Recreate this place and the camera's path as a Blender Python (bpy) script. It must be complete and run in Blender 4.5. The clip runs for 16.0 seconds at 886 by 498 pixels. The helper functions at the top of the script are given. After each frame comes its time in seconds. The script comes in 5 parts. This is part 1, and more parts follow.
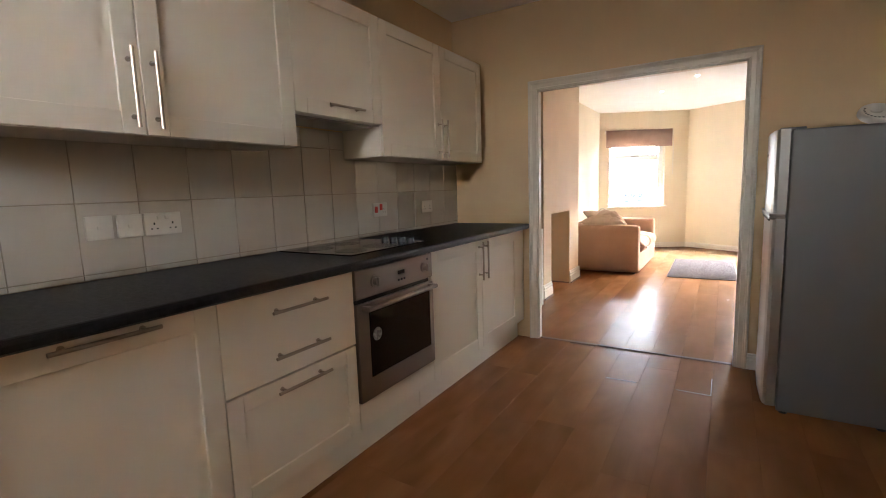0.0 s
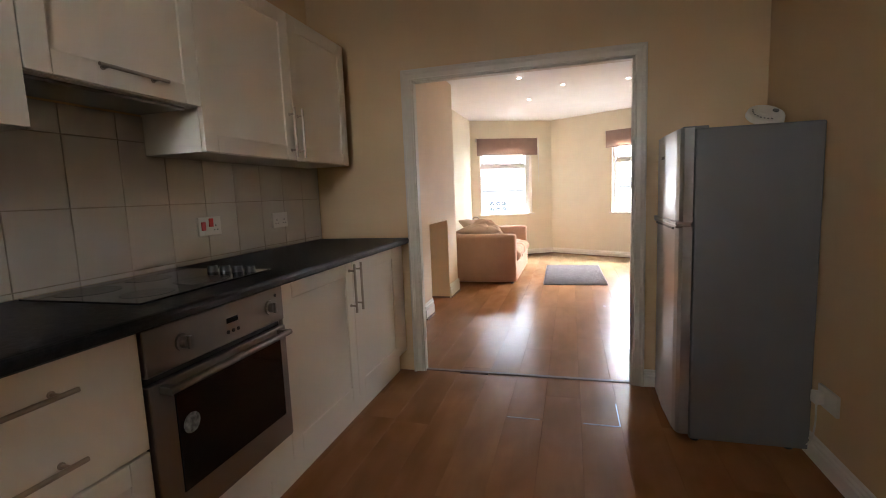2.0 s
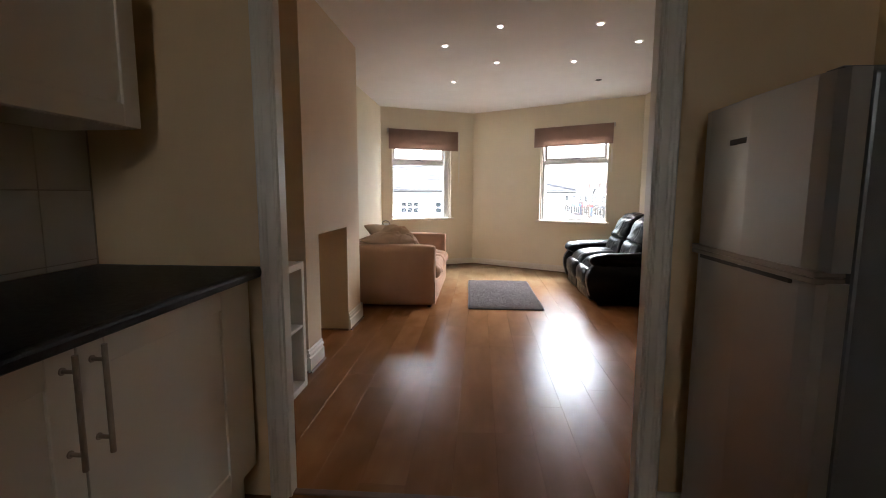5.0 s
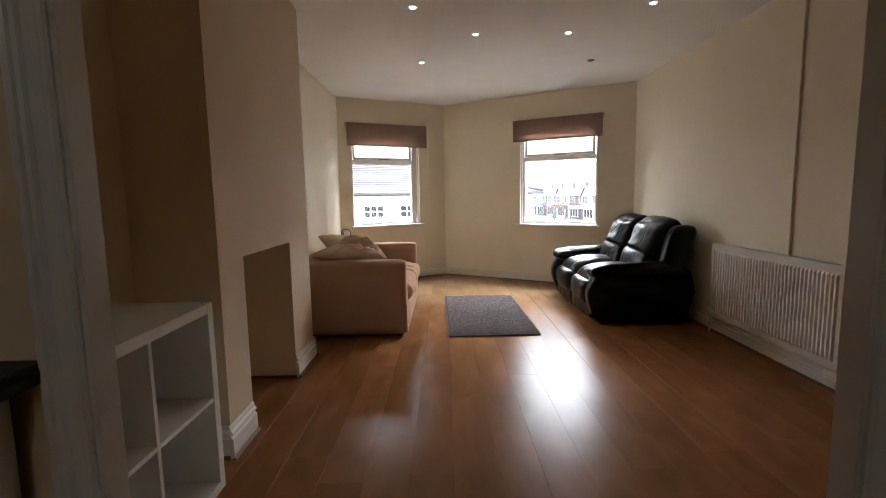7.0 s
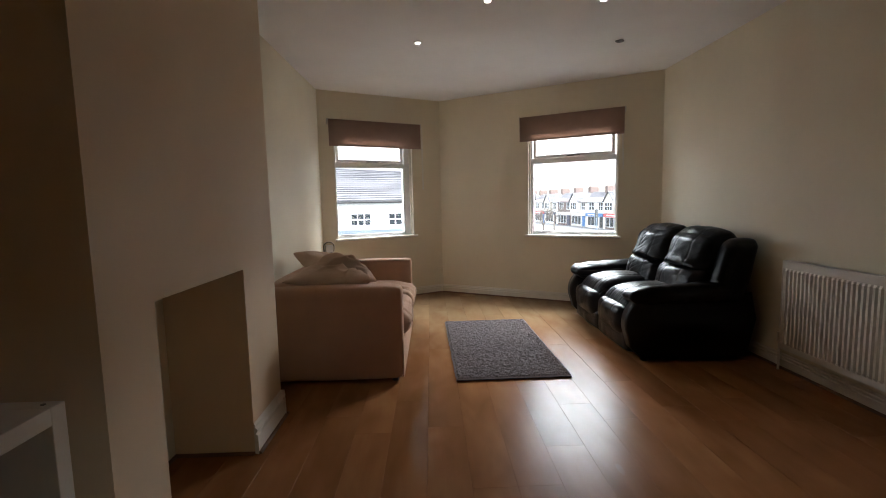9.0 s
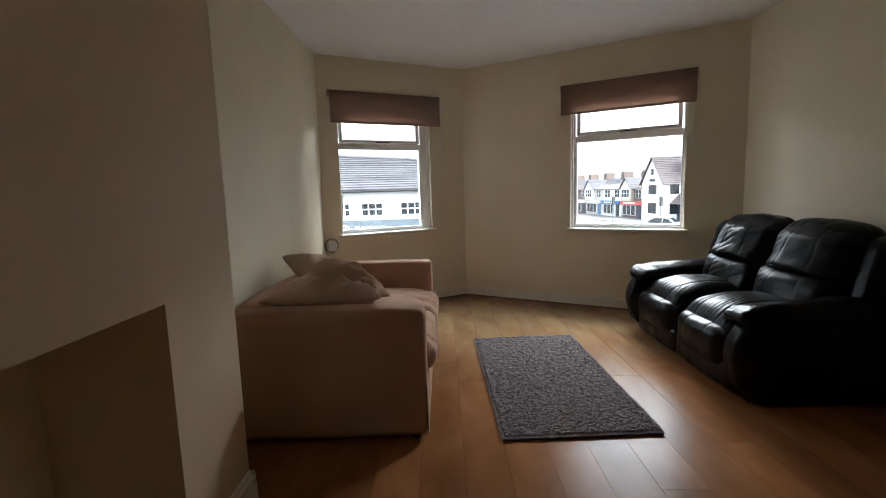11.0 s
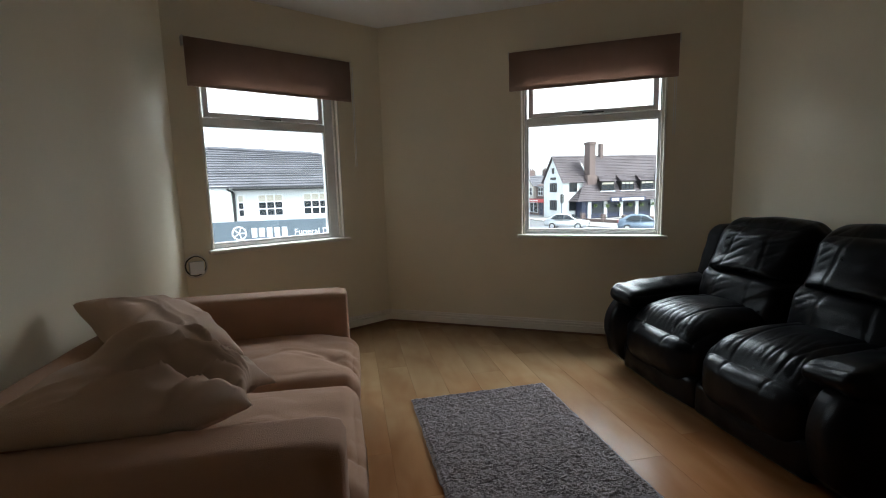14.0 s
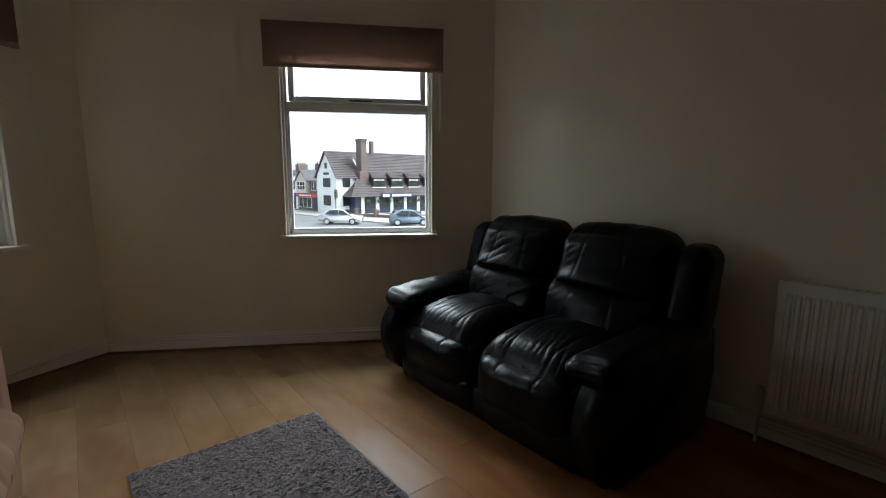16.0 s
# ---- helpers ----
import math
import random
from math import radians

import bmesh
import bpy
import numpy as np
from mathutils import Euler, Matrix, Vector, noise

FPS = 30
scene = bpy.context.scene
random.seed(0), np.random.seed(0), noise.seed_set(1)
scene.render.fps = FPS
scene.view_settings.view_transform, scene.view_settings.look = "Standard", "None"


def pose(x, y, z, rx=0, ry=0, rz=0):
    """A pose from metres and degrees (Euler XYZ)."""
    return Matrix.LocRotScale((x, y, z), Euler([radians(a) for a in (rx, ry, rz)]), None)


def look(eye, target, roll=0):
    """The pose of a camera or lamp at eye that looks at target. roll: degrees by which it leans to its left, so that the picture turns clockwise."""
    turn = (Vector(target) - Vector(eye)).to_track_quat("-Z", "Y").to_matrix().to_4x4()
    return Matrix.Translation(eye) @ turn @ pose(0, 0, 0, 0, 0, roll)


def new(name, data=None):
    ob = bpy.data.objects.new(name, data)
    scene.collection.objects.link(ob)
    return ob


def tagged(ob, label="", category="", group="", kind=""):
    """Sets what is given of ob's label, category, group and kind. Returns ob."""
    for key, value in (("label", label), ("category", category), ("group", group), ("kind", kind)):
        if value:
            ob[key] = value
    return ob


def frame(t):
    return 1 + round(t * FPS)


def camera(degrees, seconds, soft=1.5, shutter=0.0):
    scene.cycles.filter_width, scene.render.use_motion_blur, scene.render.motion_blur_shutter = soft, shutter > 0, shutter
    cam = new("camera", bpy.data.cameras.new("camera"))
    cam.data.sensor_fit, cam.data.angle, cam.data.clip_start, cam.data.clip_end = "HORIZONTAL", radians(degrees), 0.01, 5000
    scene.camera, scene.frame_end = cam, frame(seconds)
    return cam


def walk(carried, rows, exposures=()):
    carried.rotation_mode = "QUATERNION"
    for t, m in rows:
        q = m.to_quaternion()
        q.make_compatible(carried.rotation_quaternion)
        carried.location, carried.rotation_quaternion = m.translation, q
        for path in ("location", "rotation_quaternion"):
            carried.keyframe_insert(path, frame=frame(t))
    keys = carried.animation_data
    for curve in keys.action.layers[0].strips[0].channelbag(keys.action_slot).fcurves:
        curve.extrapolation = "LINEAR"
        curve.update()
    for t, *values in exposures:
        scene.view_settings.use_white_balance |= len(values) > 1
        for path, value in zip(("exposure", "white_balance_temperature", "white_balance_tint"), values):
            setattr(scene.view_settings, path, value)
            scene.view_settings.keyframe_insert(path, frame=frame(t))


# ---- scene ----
cam = camera(87.7, 16.0, 1.0)
PATH = [
    (0, (0.182, 0.202, 1.184), (-0.856, 1.892, 0.928), -1.9),
    (0.5, (0.081, 0.294, 1.186), (-0.696, 2.118, 0.92), -1.9),
    (1, (0.028, 0.408, 1.182), (-0.625, 2.283, 0.939), -1.9),
    (1.5, (-0.026, 0.586, 1.177), (-0.564, 2.497, 0.938), -2.2),
    (2, (-0.072, 0.733, 1.175), (-0.609, 2.645, 0.939), -2.3),
    (2.5, (-0.161, 0.933, 1.181), (-0.504, 2.888, 0.935), -1.6),
    (3, (-0.218, 1.088, 1.18), (-0.475, 3.057, 0.94), -0.2),
    (3.5, (-0.232, 1.327, 1.17), (-0.44, 3.299, 0.909), 0.4),
    (4, (-0.258, 1.519, 1.171), (-0.448, 3.493, 0.907), 0.7),
    (6.5, (-0.403, 2.648, 1.172), (-0.453, 4.637, 0.965), -1.3),
    (7, (-0.434, 2.83, 1.163), (-0.441, 4.816, 0.931), -1.0),
    (7.5, (-0.436, 3.051, 1.156), (-0.485, 5.034, 0.901), -1.1),
    (8, (-0.437, 3.22, 1.165), (-0.545, 5.203, 0.927), -1.4),
    (8.5, (-0.484, 3.438, 1.17), (-0.482, 5.426, 0.944), -1.3),
    (9, (-0.55, 3.621, 1.171), (-0.503, 5.61, 0.967), -1.3),
    (9.5, (-0.573, 3.845, 1.165), (-0.564, 5.833, 0.943), -1.5),
    (12, (-0.726, 4.952, 1.167), (-0.732, 6.936, 0.911), -1.8),
    (12.5, (-0.757, 5.173, 1.17), (-0.639, 7.152, 0.91), -1.4),
    (13, (-0.777, 5.329, 1.167), (-0.547, 7.301, 0.926), -1.5),
    (13.5, (-0.779, 5.473, 1.16), (-0.548, 7.443, 0.901), -1.6),
    (14, (-0.717, 5.631, 1.158), (-0.33, 7.574, 0.885), -1.6),
    (14.5, (-0.657, 5.728, 1.144), (-0.161, 7.642, 0.839), -1.6),
    (15, (-0.631, 5.814, 1.151), (-0.006, 7.687, 0.833), -1.5),
    (15.5, (-0.583, 5.928, 1.148), (0.33, 7.68, 0.832), -0.6),
    (16, (-0.52, 5.96, 1.151), (0.72, 7.5, 0.846), 0.3),
]

SKY, LAMPGLOW, SPOT = 0.15, 0.9, 0.035
KITCHEN_FILL, KEND_Y, BAY_DAY = 0.120, -1.5, 120.0
EXPOSURE = [(0.0, 5.78, 6200, 11), (1.5, 5.50, 6150, 11), (3.0, 4.92, 5900, 10), (4.0, 4.46, 5950, 10), (6.5, 3.85, 6250, 11), (9.0, 3.24, 6100, 9), (12.5, 2.60, 5900, 4), (14.5, 2.10, 5800, 3), (16.0, 1.78, 5850, 3)]
walk(cam, [(t, look(eye, target, roll)) for t, eye, target, roll in PATH], EXPOSURE)

# ---- light ----
world = bpy.data.worlds.new("sky")
scene.world = world
world.use_nodes = True
_nt = world.node_tree
_sky = _nt.nodes.new("ShaderNodeTexSky")
_sky.sky_type = "NISHITA"
_sky.sun_disc = False
_sky.sun_elevation, _sky.sun_rotation = radians(54), radians(135)
_sky.air_density, _sky.dust_density, _sky.ozone_density = 1.0, 2.0, 1.0
_hs = _nt.nodes.new("ShaderNodeHueSaturation")
_hs.inputs["Saturation"].default_value = 0.2
_nt.links.new(_sky.outputs["Color"], _hs.inputs["Color"])
_nt.links.new(_hs.outputs["Color"], _nt.nodes["Background"].inputs["Color"])
_nt.nodes["Background"].inputs["Strength"].default_value = SKY
_sun = new("sun", bpy.data.lights.new("sun", "SUN"))
_sun.data.energy, _sun.data.angle, _sun.data.color = 1.4, radians(20), (1.0, 0.96, 0.9)
_sun.matrix_world = look((14, -14, 28), (0, 0, 0))

# added lamp that brightens the kitchen from its unseen end
_kfill = new("fill_light", bpy.data.lights.new("fill_light", "AREA"))
_kfill.data.shape, _kfill.data.size, _kfill.data.size_y, _kfill.data.energy, _kfill.data.color = "RECTANGLE", 0.60, 0.56, KITCHEN_FILL, (1.0, 0.98, 0.93)
_kfill.matrix_world = look((-0.58, KEND_Y - 0.08, 2.08), (0.4, 1.8, 0.0))

# the sky's light through the two bay windows, from above each opening
for _e, _t, _k in (((-2.35, 11.1, 4.0), (-1.1, 8.4, 0.6), 1.12), ((2.5, 11.4, 3.9), (0.6, 8.1, 0.9), 1.75)):
    _wl = new("fill_light", bpy.data.lights.new("fill_light", "AREA"))
    _wl.data.shape, _wl.data.size, _wl.data.size_y, _wl.data.energy, _wl.data.color = "RECTANGLE", 4.2, 2.9, BAY_DAY * _k, (0.98, 0.99, 1.0)
    _wl.matrix_world = look(_e, _t)

# ---- helpers of the scene ----


def mat(name, col, rough=0.5, metal=0.0, var=0.06, scale=6.0, bump=0.0, bscale=60.0, spec=0.5, rand=0.0, col2=None, stretch=(1, 1, 1), island=False, coat=0.0, rv=0.18):
    """A surface with colour that varies at two scales and fine relief."""
    m = bpy.data.materials.new(name)
    m.use_nodes = True
    nt = m.node_tree
    b = nt.nodes["Principled BSDF"]
    b.inputs["Roughness"].default_value = rough
    b.inputs["Metallic"].default_value = metal
    b.inputs["Specular IOR Level"].default_value = spec
    b.inputs["Coat Weight"].default_value = coat
    tc = nt.nodes.new("ShaderNodeTexCoord")
    mp = nt.nodes.new("ShaderNodeMapping")
    mp.inputs["Scale"].default_value = stretch
    nt.links.new(tc.outputs["Object"], mp.inputs["Vector"])
    n1 = nt.nodes.new("ShaderNodeTexNoise")
    n1.inputs["Scale"].default_value, n1.inputs["Detail"].default_value = scale, 6.0
    n2 = nt.nodes.new("ShaderNodeTexNoise")
    n2.inputs["Scale"].default_value, n2.inputs["Detail"].default_value = bscale, 4.0
    for n in (n1, n2):
        nt.links.new(mp.outputs["Vector"], n.inputs["Vector"])
    mix = nt.nodes.new("ShaderNodeMix")
    mix.data_type = "RGBA"
    c2 = col2 or tuple(max(0.0, c * (1 - 2.2 * var)) for c in col)
    c1 = tuple(min(1.0, c * (1 + var)) for c in col)
    mix.inputs["A"].default_value, mix.inputs["B"].default_value = (*c1, 1), (*c2, 1)
    add = nt.nodes.new("ShaderNodeMath")
    add.operation = "MULTIPLY_ADD"
    add.inputs[1].default_value = 0.3
    nt.links.new(n2.outputs["Fac"], add.inputs[0])
    sh = nt.nodes.new("ShaderNodeMath")
    sh.operation = "MULTIPLY_ADD"
    sh.inputs[1].default_value, sh.inputs[2].default_value = 1.6, -0.45
    nt.links.new(n1.outputs["Fac"], sh.inputs[0])
    nt.links.new(sh.outputs[0], add.inputs[2])
    nt.links.new(add.outputs[0], mix.inputs["Factor"])
    last = mix.outputs["Result"]
    if rand:
        if island:
            src = nt.nodes.new("ShaderNodeNewGeometry").outputs["Random Per Island"]
        else:
            src = nt.nodes.new("ShaderNodeObjectInfo").outputs["Random"]
        hs = nt.nodes.new("ShaderNodeHueSaturation")
        mr = nt.nodes.new("ShaderNodeMapRange")
        mr.inputs["To Min"].default_value, mr.inputs["To Max"].default_value = 1 - rand, 1 + rand
        nt.links.new(src, mr.inputs["Value"])
        nt.links.new(mr.outputs["Result"], hs.inputs["Value"])
        nt.links.new(last, hs.inputs["Color"])
        last = hs.outputs["Color"]
    nt.links.new(last, b.inputs["Base Color"])
    rm = nt.nodes.new("ShaderNodeMapRange")
    rm.inputs["To Min"].default_value, rm.inputs["To Max"].default_value = max(0.02, rough * (1 - rv)), min(1, rough * (1 + rv))
    nt.links.new(n1.outputs["Fac"], rm.inputs["Value"])
    nt.links.new(rm.outputs["Result"], b.inputs["Roughness"])
    if bump:
        bp = nt.nodes.new("ShaderNodeBump")
        bp.inputs["Strength"].default_value, bp.inputs["Distance"].default_value = bump, 0.004
        nt.links.new(n2.outputs["Fac"], bp.inputs["Height"])
        nt.links.new(bp.outputs["Normal"], b.inputs["Normal"])
    return m


def glow(name, col, power):
    m = mat(name, col)
    b = m.node_tree.nodes["Principled BSDF"]
    b.inputs["Emission Color"].default_value = (*col, 1)
    b.inputs["Emission Strength"].default_value = power
    return m


def part(name, bm, material, parent=None, label="", smooth=False, m=None):
    """Links a bmesh as one mesh object, under a thing or a part."""
    bmesh.ops.recalc_face_normals(bm, faces=bm.faces)
    me = bpy.data.meshes.new(name)
    bm.to_mesh(me)
    bm.free()
    me.materials.append(material)
    if smooth:
        for p in me.polygons:
            p.use_smooth = True
    ob = new(name, me)
    if parent is not None:
        ob.parent = parent
    if m is not None:
        ob.matrix_basis = m
    if label:
        ob["label"] = label
    return ob


def thing(name, m, label, category, group="", kind=""):
    e = new(name)
    e.empty_display_size = 0.1
    e.matrix_basis = m
    return tagged(e, label, category, group, kind)


def box(bm, x0, y0, z0, x1, y1, z1, bev=0.0, seg=2):
    vs = bmesh.ops.create_cube(bm, size=1.0)["verts"]
    for v in vs:
        v.co = Vector(((x0 + x1) / 2 + v.co.x * (x1 - x0), (y0 + y1) / 2 + v.co.y * (y1 - y0), (z0 + z1) / 2 + v.co.z * (z1 - z0)))
    if bev:
        es = list({e for v in vs for e in v.link_edges})
        bmesh.ops.bevel(bm, geom=es, offset=bev, segments=seg, profile=0.5, affect="EDGES")
    return bm


def slab(x0, y0, z0, x1, y1, z1, bev=0.0, seg=2):
    return box(bmesh.new(), x0, y0, z0, x1, y1, z1, bev, seg)


def rod(bm, p0, p1, r, seg=14, r2=None):
    p0, p1 = Vector(p0), Vector(p1)
    d = p1 - p0
    rot = d.to_track_quat("Z", "Y").to_matrix().to_4x4()
    bmesh.ops.create_cone(bm, cap_ends=True, segments=seg, radius1=r, radius2=r if r2 is None else r2, depth=d.length, matrix=Matrix.Translation((p0 + p1) / 2) @ rot)
    return bm


def prism(bm, outline, axis, a, b):
    """A plate with the given outline, extruded along an axis (0, 1 or 2) from a to b."""
    def put(p, q):
        v = list(p)
        v.insert(axis, q)
        return bm.verts.new(v)
    lo, hi = [put(p, a) for p in outline], [put(p, b) for p in outline]
    n = len(outline)
    bm.faces.new(lo)
    bm.faces.new(hi[::-1])
    for i in range(n):
        bm.faces.new((lo[i], lo[(i + 1) % n], hi[(i + 1) % n], hi[i]))
    return bm


def soften(bm, off, seg=3, angle=30):
    es = [e for e in bm.edges if len(e.link_faces) == 2 and e.calc_face_angle(0) > radians(angle)]
    bmesh.ops.bevel(bm, geom=es, offset=off, segments=seg, profile=0.5, affect="EDGES")
    return bm


def soft(bm, c, size, r, cuts=14, bulge=(0, 0, 0), wrinkle=0.0, wscale=(6, 6, 6), seed=0.0, shape=None):
    """An upholstered block: rounded edges, faces that bulge, and creases."""
    t = bmesh.new()
    bmesh.ops.create_cube(t, size=2.0)
    bmesh.ops.subdivide_edges(t, edges=t.edges, cuts=cuts, use_grid_fill=True)
    half = Vector(size) / 2
    made = {}
    for v in t.verts:
        p = v.co.copy()
        q = Vector((p.x * half.x, p.y * half.y, p.z * half.z))
        inner = Vector([max(-(h - r), min(h - r, a)) for a, h in zip(q, half)])
        d = q - inner
        n = d.normalized() if d.length > 1e-9 else Vector((0, 0, 1))
        # spread the grid so that the rounded rim keeps rows of its own
        o = inner + n * r
        w = [(1 - p[(i + 1) % 3] ** 2) * (1 - p[(i + 2) % 3] ** 2) for i in range(3)]
        for i in range(3):
            o[i] += bulge[i] * w[i] * p[i]
        if wrinkle:
            s = Vector((o.x * wscale[0] + seed, o.y * wscale[1], o.z * wscale[2]))
            k = noise.noise(s) + 0.5 * noise.noise(s * 2.3)
            o += n * wrinkle * k
        if shape:
            o = shape(o, p)
        made[v.index] = bm.verts.new(o + Vector(c))
    for f in t.faces:
        bm.faces.new([made[v.index] for v in f.verts])
    t.free()
    return bm


def softpart(name, material, parent, c, size, r, label="", **k):
    return part(name, soft(bmesh.new(), c, size, r, **k), material, parent, label, smooth=True)


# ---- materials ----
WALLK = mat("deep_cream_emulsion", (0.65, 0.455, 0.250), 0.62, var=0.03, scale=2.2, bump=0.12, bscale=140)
WALL = mat("cream_emulsion", (0.80, 0.728, 0.562), 0.62, var=0.03, scale=2.2, bump=0.12, bscale=140)
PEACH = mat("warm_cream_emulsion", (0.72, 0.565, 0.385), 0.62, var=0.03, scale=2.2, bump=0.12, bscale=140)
CEIL = mat("white_ceiling_paint", (0.86, 0.85, 0.83), 0.8, var=0.02, scale=3, bump=0.08, bscale=120)
GLOSS = mat("white_gloss_paint", (0.77, 0.725, 0.645), 0.30, var=0.012, scale=5, bump=0.03, bscale=60, rv=0.05)
# darker copy of the white gloss: the opening's kitchen-side shade is in its colour
GLOSS_SHADED = mat("shaded_white_gloss_paint", (0.62, 0.555, 0.455), 0.34, var=0.02, scale=5, bump=0.04, bscale=50, rv=0.1)
UPVC = mat("white_upvc", (0.82, 0.82, 0.82), 0.25, var=0.02, scale=12)
UNIT = mat("cream_white_cabinet_paint", (0.80, 0.745, 0.645), 0.40, var=0.015, scale=3, bump=0.03, bscale=120, rv=0.08)
WORKTOP = mat("black_laminate_worktop", (0.012, 0.012, 0.013), 0.46, var=0.3, scale=60, bump=0.2, bscale=300, spec=0.3)
STEEL = mat("brushed_steel", (0.29, 0.262, 0.238), 0.34, 1.0, var=0.02, scale=3, bump=0.02, bscale=200, stretch=(1, 0.15, 6), rv=0.04)
NICKEL = mat("satin_nickel", (0.46, 0.40, 0.33), 0.36, 1.0, var=0.05, scale=20)
BLACKGLASS = mat("black_glass", (0.010, 0.010, 0.011), 0.08, var=0.1, scale=8, spec=0.3)
BLACKPL = mat("black_plastic", (0.02, 0.02, 0.02), 0.4, var=0.1, scale=30)
WHITEPL = mat("white_plastic", (0.66, 0.625, 0.565), 0.32, var=0.03, scale=20)
REDPL = mat("red_switch", (0.55, 0.03, 0.02), 0.35, var=0.05)
TILE = mat("white_glazed_tile", (0.54, 0.495, 0.43), 0.14, var=0.03, scale=3, bump=0.05, bscale=12, rand=0.02)
GROUT = mat("grey_grout", (0.36, 0.31, 0.25), 0.85, var=0.15, scale=14, bump=0.2, bscale=200)
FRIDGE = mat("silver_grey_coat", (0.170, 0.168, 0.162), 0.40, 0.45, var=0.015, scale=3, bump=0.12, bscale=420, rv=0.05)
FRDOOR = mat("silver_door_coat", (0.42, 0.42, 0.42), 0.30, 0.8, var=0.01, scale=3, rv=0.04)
LEATHER = mat("black_leather", (0.003, 0.003, 0.0037), 0.30, var=0.25, scale=9, bump=0.22, bscale=230, spec=0.15, rv=0.2)
_ln = LEATHER.node_tree.nodes
_lb, _lc, _lw = _ln["Bump"], _ln.new("ShaderNodeBump"), _ln.new("ShaderNodeTexNoise")
_lw.noise_type = "RIDGED_MULTIFRACTAL"
_lw.inputs["Scale"].default_value, _lw.inputs["Detail"].default_value, _lw.inputs["Distortion"].default_value = 11.0, 3.0, 0.8
_lc.inputs["Strength"].default_value, _lc.inputs["Distance"].default_value = 0.22, 0.006
LEATHER.node_tree.links.new(_ln["Mapping"].outputs["Vector"], _lw.inputs["Vector"])
LEATHER.node_tree.links.new(_lw.outputs["Fac"], _lc.inputs["Height"])
LEATHER.node_tree.links.new(_lc.outputs["Normal"], _lb.inputs["Normal"])
FABRIC = mat("beige_microsuede", (0.43, 0.256, 0.165), 0.92, var=0.08, scale=3, bump=0.4, bscale=330, spec=0.15)
_b = FABRIC.node_tree.nodes["Principled BSDF"]
_b.inputs["Sheen Weight"].default_value, _b.inputs["Sheen Roughness"].default_value = 0.12, 0.4
PILLOW = mat("beige_cushion_cloth", (0.54, 0.385, 0.285), 0.9, var=0.08, scale=5, bump=0.4, bscale=400, spec=0.15)
BLIND = mat("brown_blind_fabric", (0.37, 0.262, 0.212), 0.85, var=0.05, scale=8, bump=0.3, bscale=500, spec=0.2)
SHELF = mat("white_shelf_foil", (0.80, 0.775, 0.71), 0.35, var=0.02, scale=6)
RADI = mat("white_radiator_enamel", (0.80, 0.775, 0.72), 0.3, var=0.02, scale=9)
RUG = mat("grey_pile", (0.180, 0.152, 0.148), 0.95, var=0.2, scale=25, bump=0.1, bscale=300, spec=0.05, col2=(0.135, 0.115, 0.115))
_b = RUG.node_tree.nodes["Principled BSDF"]
_b.inputs["Sheen Weight"].default_value, _b.inputs["Sheen Roughness"].default_value = 0.22, 0.5
RUGBASE = mat("rug_backing", (0.13, 0.112, 0.110), 0.95, var=0.3, scale=60, bump=0.6, bscale=200, spec=0.1)


